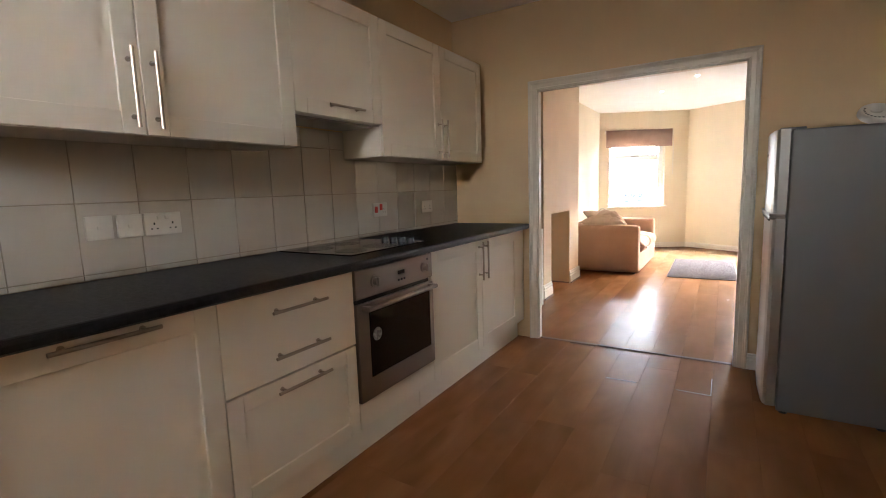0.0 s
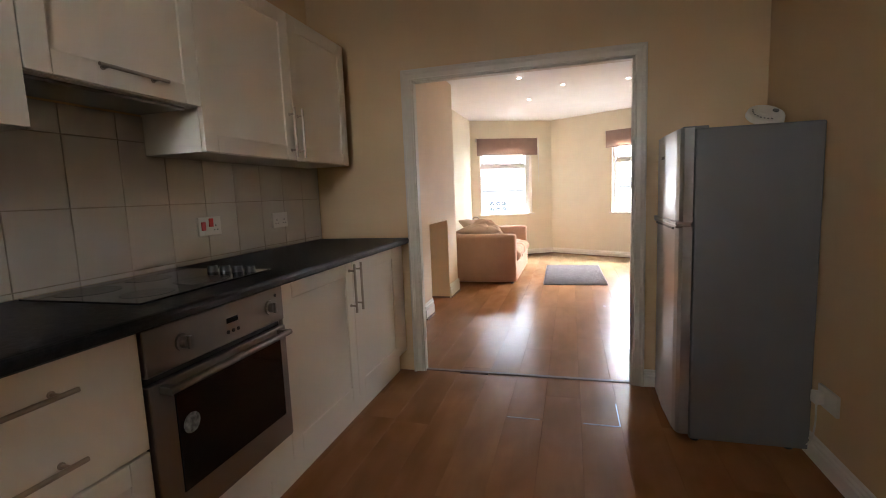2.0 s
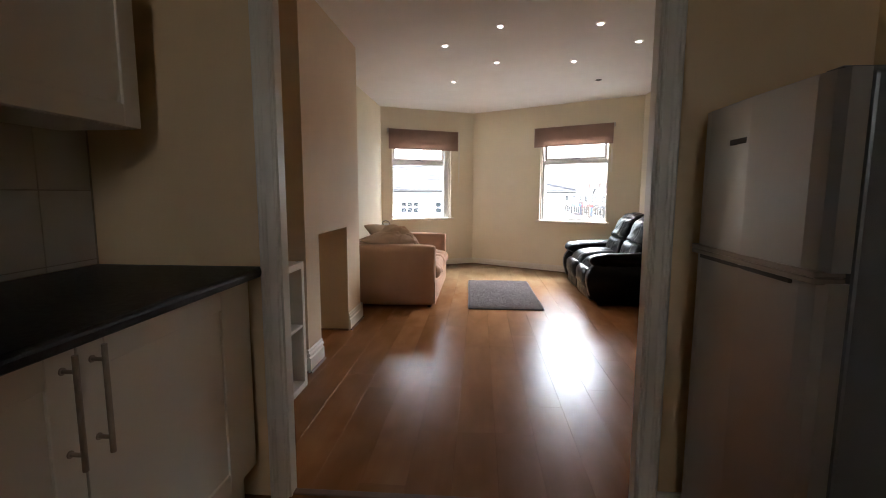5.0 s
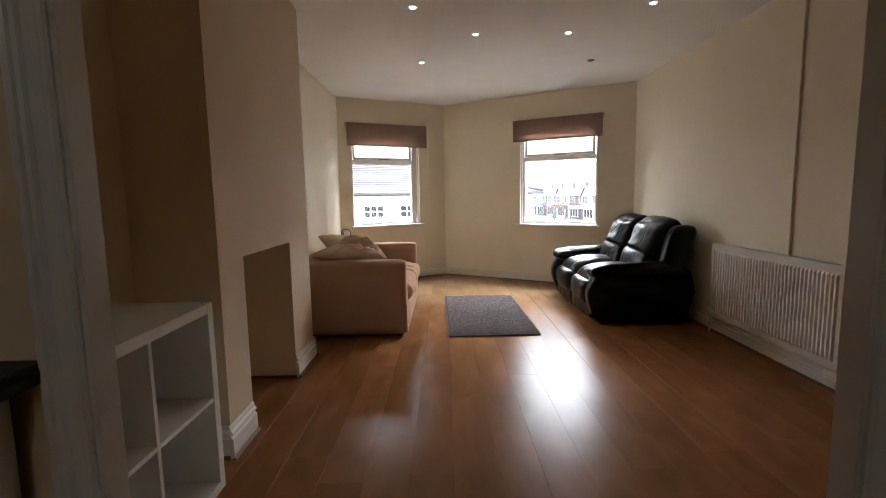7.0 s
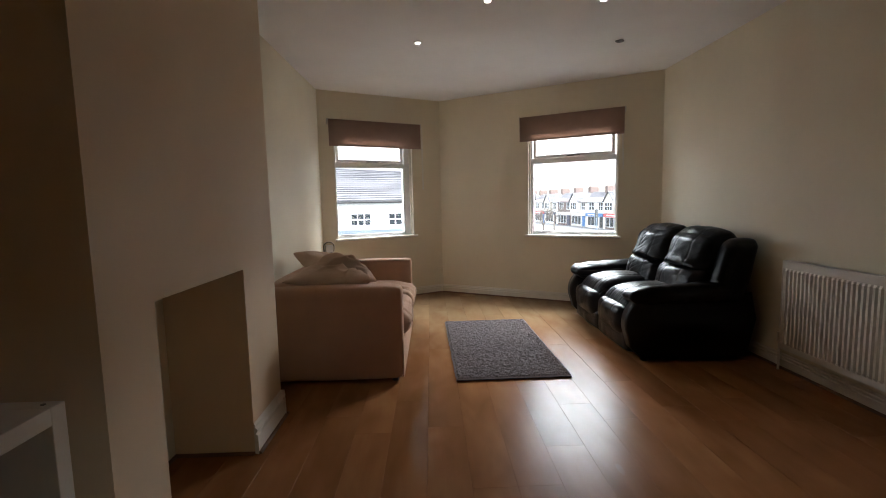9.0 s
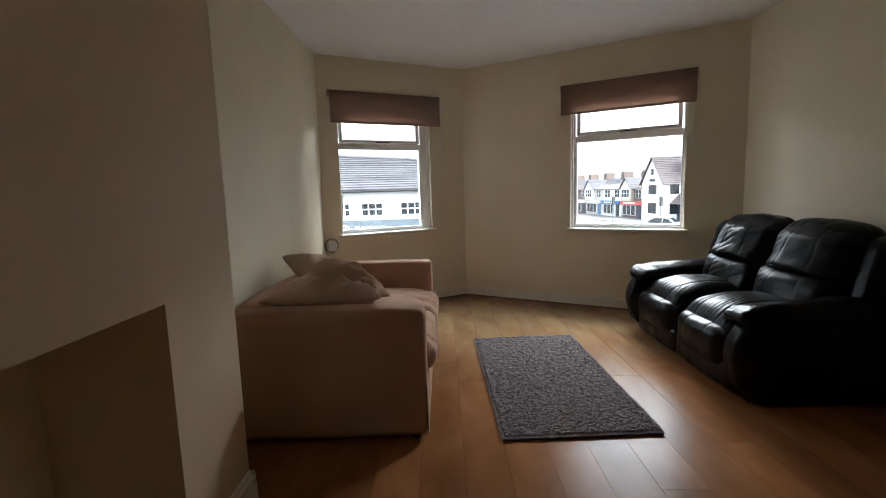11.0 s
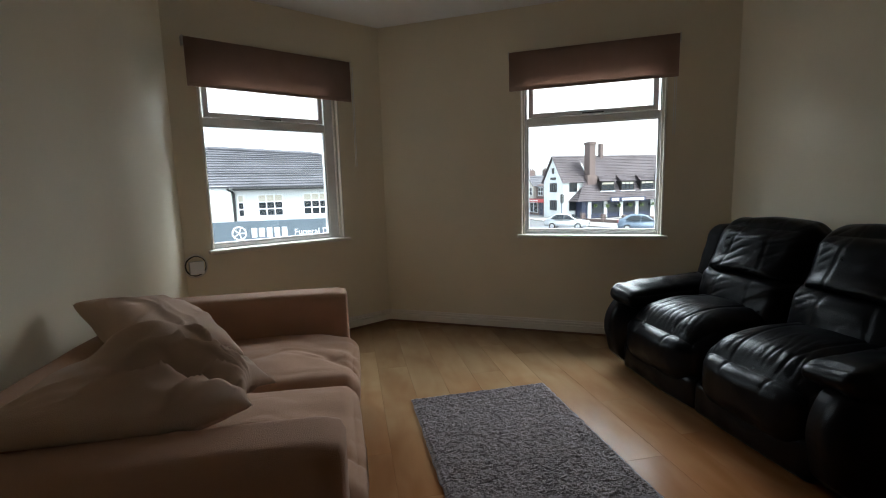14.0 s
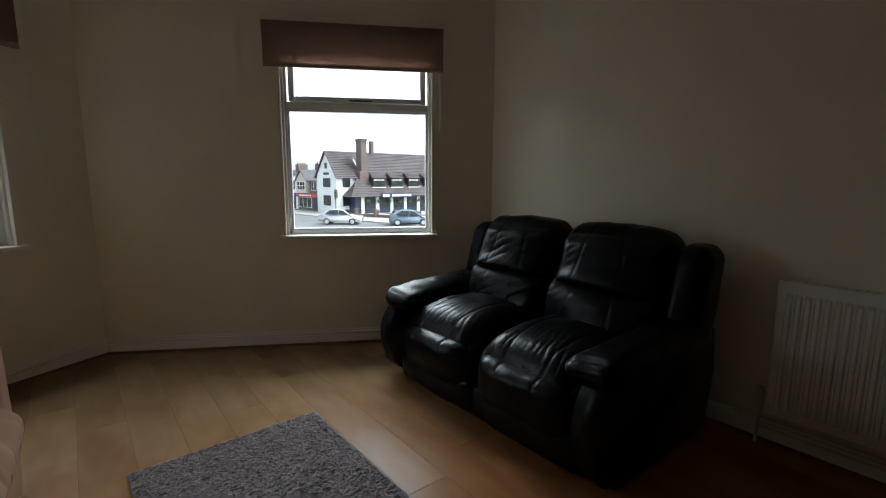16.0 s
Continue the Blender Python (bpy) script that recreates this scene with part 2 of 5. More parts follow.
def laminate():
    """Orange oak print: streaked grain and soft figure that shift from board to board under a satin lacquer."""
    m = bpy.data.materials.new("oak_laminate")
    m.use_nodes = True
    nt = m.node_tree
    b = nt.nodes["Principled BSDF"]
    tc, oi = nt.nodes.new("ShaderNodeTexCoord"), nt.nodes.new("ShaderNodeObjectInfo")
    off = nt.nodes.new("ShaderNodeVectorMath")
    off.operation = "MULTIPLY_ADD"
    off.inputs[1].default_value = (31.0, 17.0, 7.0)
    nt.links.new(oi.outputs["Random"], off.inputs[0])
    nt.links.new(tc.outputs["Object"], off.inputs[2])

    def layer(stretch, scale, detail, distortion=0.0):
        mp, n = nt.nodes.new("ShaderNodeMapping"), nt.nodes.new("ShaderNodeTexNoise")
        mp.inputs["Scale"].default_value = stretch
        n.inputs["Scale"].default_value, n.inputs["Detail"].default_value, n.inputs["Distortion"].default_value = scale, detail, distortion
        nt.links.new(off.outputs[0], mp.inputs["Vector"])
        nt.links.new(mp.outputs["Vector"], n.inputs["Vector"])
        return n.outputs["Fac"]

    def blend(a, b_, k):
        n = nt.nodes.new("ShaderNodeMath")
        n.operation = "MULTIPLY_ADD"
        n.inputs[1].default_value = k
        nt.links.new(a, n.inputs[0])
        nt.links.new(b_, n.inputs[2])
        return n.outputs[0]
    figure, streak, grain = layer((5.5, 2.2, 1), 1.0, 2.0, 0.4), layer((24, 1.3, 1), 1.0, 2.0, 0.3), layer((220, 9, 1), 1.0, 2.0)
    zero = nt.nodes.new("ShaderNodeValue")
    zero.outputs[0].default_value = -0.025
    tone = blend(grain, blend(streak, blend(figure, zero.outputs[0], 0.85), 0.13), 0.07)
    ramp = nt.nodes.new("ShaderNodeValToRGB")
    els = ramp.color_ramp.elements
    els[0].position, els[0].color = 0.28, (*FLOOR_DARK, 1)
    els[1].position, els[1].color = 0.74, (*FLOOR_LIGHT, 1)
    els.new(0.5).color = (*FLOOR_MID, 1)
    nt.links.new(tone, ramp.inputs["Fac"])
    hs, mr = nt.nodes.new("ShaderNodeHueSaturation"), nt.nodes.new("ShaderNodeMapRange")
    mr.inputs["To Min"].default_value, mr.inputs["To Max"].default_value = 0.90, 1.11
    nt.links.new(oi.outputs["Random"], mr.inputs["Value"])
    nt.links.new(mr.outputs["Result"], hs.inputs["Value"])
    # boards paler and less orange towards the bay, in an uneven patch
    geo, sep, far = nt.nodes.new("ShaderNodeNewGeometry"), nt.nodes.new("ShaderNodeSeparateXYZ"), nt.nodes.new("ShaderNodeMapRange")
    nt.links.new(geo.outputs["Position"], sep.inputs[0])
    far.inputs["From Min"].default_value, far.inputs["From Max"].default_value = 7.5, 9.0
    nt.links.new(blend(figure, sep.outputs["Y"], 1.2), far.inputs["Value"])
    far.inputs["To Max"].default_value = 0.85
    bay_tone = nt.nodes.new("ShaderNodeMix")
    bay_tone.data_type = "RGBA"
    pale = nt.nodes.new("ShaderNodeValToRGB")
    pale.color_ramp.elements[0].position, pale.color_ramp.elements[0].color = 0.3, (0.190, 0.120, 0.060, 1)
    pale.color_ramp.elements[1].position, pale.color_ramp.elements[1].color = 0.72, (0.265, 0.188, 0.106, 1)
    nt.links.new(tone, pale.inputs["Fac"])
    nt.links.new(far.outputs["Result"], bay_tone.inputs["Factor"])
    nt.links.new(ramp.outputs["Color"], bay_tone.inputs["A"])
    nt.links.new(pale.outputs["Color"], bay_tone.inputs["B"])
    nt.links.new(bay_tone.outputs["Result"], hs.inputs["Color"])
    nt.links.new(hs.outputs["Color"], b.inputs["Base Color"])
    rr = nt.nodes.new("ShaderNodeMapRange")
    rr.inputs["To Min"].default_value, rr.inputs["To Max"].default_value = FLOOR_GLOSS
    nt.links.new(figure, rr.inputs["Value"])
    nt.links.new(rr.outputs["Result"], b.inputs["Roughness"])
    b.inputs["Specular IOR Level"].default_value = 0.055
    bp = nt.nodes.new("ShaderNodeBump")
    bp.inputs["Strength"].default_value, bp.inputs["Distance"].default_value = 0.05, 0.001
    nt.links.new(grain, bp.inputs["Height"])
    nt.links.new(bp.outputs["Normal"], b.inputs["Normal"])
    return m


FLOOR_DARK, FLOOR_MID, FLOOR_LIGHT, FLOOR_GLOSS = (0.188, 0.077, 0.027), (0.238, 0.101, 0.037), (0.294, 0.136, 0.054), (0.25, 0.28)
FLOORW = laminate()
STRIP = mat("brown_threshold_strip", (0.15, 0.07, 0.033), 0.6, var=0.15, scale=10)
LAMP = glow("downlight_glow", (1.0, 0.96, 0.9), LAMPGLOW)
DARKL = mat("unlit_bulb", (0.12, 0.12, 0.12), 0.3)


def glass_mat(name, tint=(1, 1, 1)):
    m = bpy.data.materials.new(name)
    m.use_nodes = True
    nt = m.node_tree
    nt.nodes.remove(nt.nodes["Principled BSDF"])
    out = nt.nodes["Material Output"]
    tr, gl, mx, fr = (nt.nodes.new(k) for k in ("ShaderNodeBsdfTransparent", "ShaderNodeBsdfGlossy", "ShaderNodeMixShader", "ShaderNodeFresnel"))
    tr.inputs["Color"].default_value = (*tint, 1)
    gl.inputs["Roughness"].default_value = 0.02
    fr.inputs["IOR"].default_value = 1.45
    nt.links.new(fr.outputs[0], mx.inputs[0])
    nt.links.new(tr.outputs[0], mx.inputs[1])
    nt.links.new(gl.outputs[0], mx.inputs[2])
    nt.links.new(mx.outputs[0], out.inputs["Surface"])
    return m


GLASS = glass_mat("clear_glass", (0.97, 0.98, 0.97))

# ---- plan ----
KX0, KX1, KY0, KY1, KH = -1.737, 0.915, KEND_Y, 3.57, 2.50
LY0, LX0, LX1, LH = 3.62, -1.785, 1.81, 2.43
CORNER, WEST, EAST = Vector((-0.42, 9.592)), Vector((-1.785, 8.87)), Vector((1.81, 8.305))
OX0, OX1, OZ = -1.036, 0.275, 1.890
T = 0.28


def structure(name, bm, material, label, m=None, smooth=False):
    ob = part(name, bm, material, None, label, smooth, m)
    return tagged(ob, label, name.split("_")[0], "", "structure")


def wall_frame(origin, toward):
    """Local axes of a slanted wall: x along it, y into the room, z up."""
    d = (toward - origin).normalized()
    n = Vector((-d.y, d.x))
    return Matrix(((d.x, n.x, 0, origin.x), (d.y, n.y, 0, origin.y), (0, 0, 1, 0), (0, 0, 0, 1)))


FL = wall_frame(CORNER, WEST)
FR = wall_frame(EAST, CORNER)
LENL, LENR = (WEST - CORNER).length, (EAST - CORNER).length

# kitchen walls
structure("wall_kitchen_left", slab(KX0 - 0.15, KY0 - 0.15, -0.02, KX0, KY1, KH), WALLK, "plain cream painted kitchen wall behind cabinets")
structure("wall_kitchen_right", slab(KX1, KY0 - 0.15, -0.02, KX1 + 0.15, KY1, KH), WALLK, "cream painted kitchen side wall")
# unseen end wall; its opening is added to let light in
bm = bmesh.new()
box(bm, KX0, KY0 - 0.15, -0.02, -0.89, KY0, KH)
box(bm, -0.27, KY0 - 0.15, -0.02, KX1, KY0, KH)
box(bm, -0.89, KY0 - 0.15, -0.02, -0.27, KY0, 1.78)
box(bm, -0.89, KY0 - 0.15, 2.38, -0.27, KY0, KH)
structure("wall_kitchen_back", bm, WALLK, "cream painted kitchen end wall with an added opening for light")
bm = bmesh.new()
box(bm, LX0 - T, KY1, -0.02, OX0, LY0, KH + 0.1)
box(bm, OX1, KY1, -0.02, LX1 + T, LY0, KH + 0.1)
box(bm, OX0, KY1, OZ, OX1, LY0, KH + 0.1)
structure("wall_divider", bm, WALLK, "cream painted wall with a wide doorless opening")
# the overhang past the end wall is added, unseen, to block the sun
structure("ceiling_kitchen", slab(KX0 - 0.15, KY0 - 0.80, KH, KX1 + 0.15, KY1, KH + 0.1), CEIL, "plain white painted kitchen ceiling")

# living room walls
structure("wall_living_left", slab(LX0 - T, 5.40, -0.02, LX0, WEST.y + 0.15, LH), WALL, "cream painted living room wall")
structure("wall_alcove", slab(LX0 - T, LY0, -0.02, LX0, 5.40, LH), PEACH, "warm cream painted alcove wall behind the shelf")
structure("wall_living_right", slab(LX1, LY0, -0.02, LX1 + T, EAST.y + 0.12, LH), WALL, "cream painted wall behind radiator and black sofa")
WL = (0.39, 1.378, 0.768, 2.04)
WR = (LENR - 2.155, LENR - 1.152, 0.763, 2.04)


def window_wall(name, m, length, w, a0, a1):
    bm = bmesh.new()
    u0, u1, z0, z1 = w
    box(bm, -a0, -T, -0.02, u0, 0, LH)
    box(bm, u1, -T, -0.02, length + a1, 0, LH)
    box(bm, u0, -T, -0.02, u1, 0, z0)
    box(bm, u0, -T, z1, u1, 0, LH)
    return structure(name, bm, WALL, "cream painted slanted bay wall with a window opening", m)


window_wall("wall_window_left", FL, LENL, WL, 0.0, 0.0)
window_wall("wall_window_right", FR, LENR, WR, 0.0, 0.0)
structure("wall_corner_post", prism(bmesh.new(), [(-0.42, 9.60), (-0.27, 9.83), (-0.42, 9.92), (-0.55, 9.84)], 2, -0.02, LH), WALL, "plastered outer corner of the bay")
bm = prism(bmesh.new(), [(LX0 - T, LY0), (LX1 + T, LY0), (LX1 + T, 8.5), (-0.35, 9.90), (-0.5, 9.90), (LX0 - T, 9.2)], 2, LH, LH + 0.1)
structure("ceiling_living", bm, CEIL, "plain white ceiling with recessed downlights")

# chimney breast with an empty hearth recess
CBX, CB0, CB1 = -1.412, 4.80, 6.12
HB0, HB1, HBZ = 5.045, 5.722, 0.885
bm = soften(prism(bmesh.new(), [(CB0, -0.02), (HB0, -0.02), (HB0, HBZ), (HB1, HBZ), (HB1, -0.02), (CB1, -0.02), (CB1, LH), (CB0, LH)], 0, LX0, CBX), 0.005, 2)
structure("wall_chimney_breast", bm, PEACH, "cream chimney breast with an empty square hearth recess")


def skirting(name, p0, p1, h=0.10, d=0.018):
    """A board with a moulded top along the floor from p0 to p1; the room lies on its left."""
    p0, p1 = Vector(p0), Vector(p1)
    m = wall_frame(p0, p1)
    n = (p1 - p0).length
    prof = [(0, 0), (d, 0), (d, h * 0.60), (d * 0.5, h * 0.64), (d * 0.5, h * 0.70), (d * 0.9, h * 0.74), (d * 0.9, h * 0.80), (d * 0.4, h * 0.86), (d * 0.4, h * 0.93), (d * 0.2, h * 0.98), (0, h)]
    bm = prism(bmesh.new(), prof, 0, 0, n)
    ob = part(name, bm, GLOSS, None, "", False, m)
    return tagged(ob, "white gloss painted moulded skirting board", "skirting", "skirting boards", "structure")


for a, b in [((LX1, LY0), (LX1, EAST.y)), (EAST, CORNER), (CORNER, WEST), ((LX0, WEST.y), (LX0, CB1)),
             ((LX0, CB1), (CBX + 0.018, CB1)), ((CBX, CB1), (CBX, HB1)), ((CBX, HB0), (CBX, CB0 - 0.018)), ((CBX, CB0), (LX0, CB0)),
             ((LX0, CB0), (LX0, LY0)), ((LX0, LY0), (OX0 - 0.06, LY0)), ((OX1 + 0.06, LY0), (LX1, LY0))]:
    skirting("baseboard", a, b, 0.15 if CB0 - 0.1 < a[1] < CB1 + 0.1 and a[0] < -1 else 0.10)
for a, b in [((KX1, KY0), (KX1, KY1)), ((KX1, KY1), (OX1 + 0.06, KY1))]:
    skirting("baseboard", a, b, 0.10)



def bead(p0, p1, d=0.018):
    """A thin wooden quadrant that covers the joint between floor and skirting."""
    p0, p1 = Vector(p0), Vector(p1)
    prof = [(d, 0.0), (d + 0.013, 0.0), (d + 0.0125, 0.005), (d + 0.009, 0.010), (d + 0.005, 0.0125), (d, 0.013)]
    ob = part("trim_bead", prism(bmesh.new(), prof, 0, 0, (p1 - p0).length), STRIP, None, "", False, wall_frame(p0, p1))
    return tagged(ob, "thin brown wooden beading along the floor edge", "beading", "floor beading", "structure")


for a, b in [((LX1, LY0), (LX1, EAST.y)), (EAST, CORNER), (CORNER, WEST), ((LX0, WEST.y), (LX0, CB1)), ((LX0, CB1), (CBX + 0.03, CB1)),
             ((CBX, CB1), (CBX, HB1)), ((CBX, HB0), (CBX, CB0 - 0.03)), ((CBX, CB0), (LX0, CB0))]:
    bead(a, b)
bead((LX0, HB1), (LX0, HB0), 0.0)
bead((CBX, HB1), (LX0, HB1), 0.0)

# door lining and architraves of the wide opening
LIN = 0.014
bm = bmesh.new()
box(bm, OX0, KY1 - 0.002, 0.0, OX0 + LIN, LY0 + 0.002, OZ)
box(bm, OX1 - LIN, KY1 - 0.002, 0.0, OX1, LY0 + 0.002, OZ)
box(bm, OX0 + LIN, KY1 - 0.002, OZ - LIN, OX1 - LIN, LY0 + 0.002, OZ)
structure("trim_lining", bm, GLOSS_SHADED, "white gloss painted lining of the wide opening")


def architrave(y, s):
    """A moulded surround, mitred at the corners: bead at the opening, flat, and a raised ogee at the outer edge."""
    prof = [(0.0, 0.0), (0.0, 0.008), (0.004, 0.012), (0.009, 0.012), (0.012, 0.009), (0.016, 0.010), (0.036, 0.012), (0.041, 0.017), (0.047, 0.019), (0.050, 0.024), (0.058, 0.026), (0.064, 0.022), (0.066, 0.0)]
    bm = bmesh.new()
    rings = []
    for x, z, dx, dz in ((OX0 + 0.005, 0.0, -1, 0), (OX0 + 0.005, OZ - 0.005, -1, 1), (OX1 - 0.005, OZ - 0.005, 1, 1), (OX1 - 0.005, 0.0, 1, 0)):
        rings.append([bm.verts.new((x + dx * o, y + s * d, z + dz * o)) for o, d in prof])
    for p, q in zip(rings, rings[1:]):
        for k in range(len(prof)):
            j = (k + 1) % len(prof)
            bm.faces.new((p[k], p[j], q[j], q[k]))
    bm.faces.new(rings[0])
    bm.faces.new(rings[-1][::-1])
    structure("trim_architrave", bm, GLOSS_SHADED, "white gloss moulded architrave round the wide opening")


architrave(KY1, -1)

# ---- floor: laid laminate planks ----
floor = structure("floor", slab(LX0 - 0.02, KY0, -0.09, LX1 + 0.02, 8.34, -0.0095), STRIP, "shiny orange-brown oak laminate plank floor")


def clip_poly(poly, p, q):
    """What of a polygon lies to the left of the line from p to q."""
    out = []
    side = lambda v: (q[0] - p[0]) * (v[1] - p[1]) - (q[1] - p[1]) * (v[0] - p[0])
    for i, a in enumerate(poly):
        b = poly[(i + 1) % len(poly)]
        sa, sb = side(a), side(b)
        if sa >= 0:
            out.append(a)
        if sa * sb < 0:
            k = sa / (sa - sb)
            out.append((a[0] + k * (b[0] - a[0]), a[1] + k * (b[1] - a[1])))
    return out


def plank(x0, y0, x1, y1, cuts=()):
    g, c = 0.0002, 0.0006
    poly = [(x0 + g, y0 + g), (x1 - g, y0 + g), (x1 - g, y1 - g), (x0 + g, y1 - g)]
    for p, q in cuts:
        poly = clip_poly(poly, p, q)
    if len(poly) < 3:
        return
    cx, cy = sum(p[0] for p in poly) / len(poly), sum(p[1] for p in poly) / len(poly)
    inner = []
    for x, y in poly:
        inner.append((x + (c if x < cx else -c), y + (c if y < cy else -c)))
    bm = bmesh.new()
    lo = [bm.verts.new((x - cx, y - cy, -0.009)) for x, y in poly]
    mid = [bm.verts.new((x - cx, y - cy, -c)) for x, y in poly]
    hi = [bm.verts.new((x - cx, y - cy, 0)) for x, y in inner]
    n = len(poly)
    bm.faces.new(hi)
    for i in range(n):
        j = (i + 1) % n
        bm.faces.new((lo[i], lo[j], mid[j], mid[i]))
        bm.faces.new((mid[i], mid[j], hi[j], hi[i]))
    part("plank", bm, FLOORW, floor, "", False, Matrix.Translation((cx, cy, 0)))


def lay(x0, x1, y0, y1, w, length, cuts, seed, joint={}):
    rng = random.Random(seed)
    x, row = x0, -1
    while x < x1 - 0.01:
        row += 1
        y = y0 - rng.uniform(0.0, 0.95) * length
        if row in joint:
            y = joint[row] - length * math.ceil((joint[row] - y0) / length)
        while y < y1:
            a, b = max(y, y0), min(y + length, y1)
            if b - a > 0.03:
                plank(max(x, LX0), a, min(x + w, x1), b, cuts)
            y += length
        x += w


def off_line(p, q, d):
    n = Vector((-(q - p).y, (q - p).x)).normalized() * -d
    return ((p + n).x, (p + n).y), ((q + n).x, (q + n).y)


lay(KX0, KX1, KY0, 3.588, 0.1896, 1.285, (), 3, {7: 3.032, 9: 3.03})
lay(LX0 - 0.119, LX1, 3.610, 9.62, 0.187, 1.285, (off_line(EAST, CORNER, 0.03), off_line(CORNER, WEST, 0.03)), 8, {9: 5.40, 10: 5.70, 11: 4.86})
# pale slivers paint the glare along lifted board edges
EDGE_GLINT = mat("board_edge_glint", (0.60, 0.52, 0.42), 0.30, var=0.2, scale=30)
for _x0, _y0, _x1, _y1 in ((-0.405, 3.028, -0.235, 3.033), (-0.02, 3.029, 0.150, 3.033), (0.152, 3.03, 0.156, 3.28)):
    part("board_edge", slab(_x0, _y0, 0.0002, _x1, _y1, 0.0022, 0.0008), EDGE_GLINT, floor, "lifted edge of a board, its glint painted pale")
structure("trim_threshold", slab(OX0, 3.582, -0.009, OX1, 3.617, 0.006, 0.004), STRIP, "narrow brown threshold strip between the floors")


# ---- windows ----
def window(name, m, w, glass, z_t, cordside):
    """A white plastic casement with a fixed lower pane and a top-hung light."""
    u0, u1, z0, z1 = w
    g0, g1 = glass
    th = thing(name, m, "white plastic window, clear fixed pane below a top light", "window", "", "structure")
    n0, n1 = -0.125, -0.062
    bm = bmesh.new()
    box(bm, u0, n0, z0, g0 - 0.012, n1, z1, 0.004)
    box(bm, g1 + 0.012, n0, z0, u1, n1, z1, 0.004)
    box(bm, g0 - 0.012, n0, z0, g1 + 0.012, n1, z0 + 0.028, 0.004)
    box(bm, g0 - 0.012, n0, z1 - 0.05, g1 + 0.012, n1, z1, 0.004)
    box(bm, g0 - 0.012, n0, z_t - 0.002, g1 + 0.012, n1, z_t + 0.045, 0.004)
    part("window_frame", bm, UPVC, th)
    # stepped inner lining towards the room
    bm = bmesh.new()
    for a, b in ((u0, u0 + 0.026), (u1 - 0.026, u1)):
        box(bm, a, n1, z0, b, n1 + 0.03, z1, 0.003)
    for a, b in ((u0, u0 + 0.012), (u1 - 0.012, u1)):
        box(bm, a, n1 + 0.03, z0, b, 0.004, z1, 0.003)
    part("window_lining", bm, GLOSS, th)
    bm = bmesh.new()
    for a, b, c, d in ((g0 - 0.012, g0, z0 + 0.028, z_t - 0.002), (g1, g1 + 0.012, z0 + 0.028, z_t - 0.002)):
        box(bm, a, n0 + 0.015, c, b, n1 - 0.006, d, 0.003)
    box(bm, g0, n0 + 0.015, z0 + 0.028, g1, n1 - 0.006, z0 + 0.04, 0.003)
    box(bm, g0, n0 + 0.015, z_t - 0.014, g1, n1 - 0.006, z_t - 0.002, 0.003)
    part("glazing_bead", bm, UPVC, th)
    part("pane", slab(g0 - 0.005, -0.098, z0 + 0.03, g1 + 0.005, -0.092, z_t), GLASS, th).visible_shadow = False
    # top light
    bm = bmesh.new()
    s0, s1, t0, t1 = g0 + 0.002, g1 - 0.002, z_t + 0.047, z1 - 0.052
    box(bm, s0, n0 + 0.01, t0, s0 + 0.036, n1 + 0.012, t1, 0.005)
    box(bm, s1 - 0.036, n0 + 0.01, t0, s1, n1 + 0.012, t1, 0.005)
    box(bm, s0 + 0.036, n0 + 0.01, t0, s1 - 0.036, n1 + 0.012, t0 + 0.034, 0.005)
    box(bm, s0 + 0.036, n0 + 0.01, t1 - 0.034, s1 - 0.036, n1 + 0.012, t1, 0.005)
    sash = part("top_light", bm, UPVC, th)
    mid = (s0 + s1) / 2
    bm = bmesh.new()
    box(bm, mid - 0.02, n1 + 0.012, t0 + 0.006, mid + 0.02, n1 + 0.024, t0 + 0.016, 0.003)
    box(bm, mid - 0.09, n1 + 0.020, t0 + 0.006, mid + 0.06, n1 + 0.030, t0 + 0.014, 0.003)
    part("window_handle", bm, BLACKPL, sash, "dark window catch")
    part("pane", slab(s0 + 0.03, -0.096, t0 + 0.028, s1 - 0.03, -0.09, t1 - 0.028), GLASS, th).visible_shadow = False
    bm = bmesh.new()
    box(bm, u0 - 0.03, -0.06, z0 - 0.024, u1 + 0.022, 0.05, z0 + 0.002, 0.006)
    part("window_sill", bm, GLOSS, th)
    return th


window("window_1", FL, WL, (0.496, 1.343), 1.602, -1)
window("window_2", FR, WR, (LENR - 2.110, LENR - 1.205), 1.596, 1)


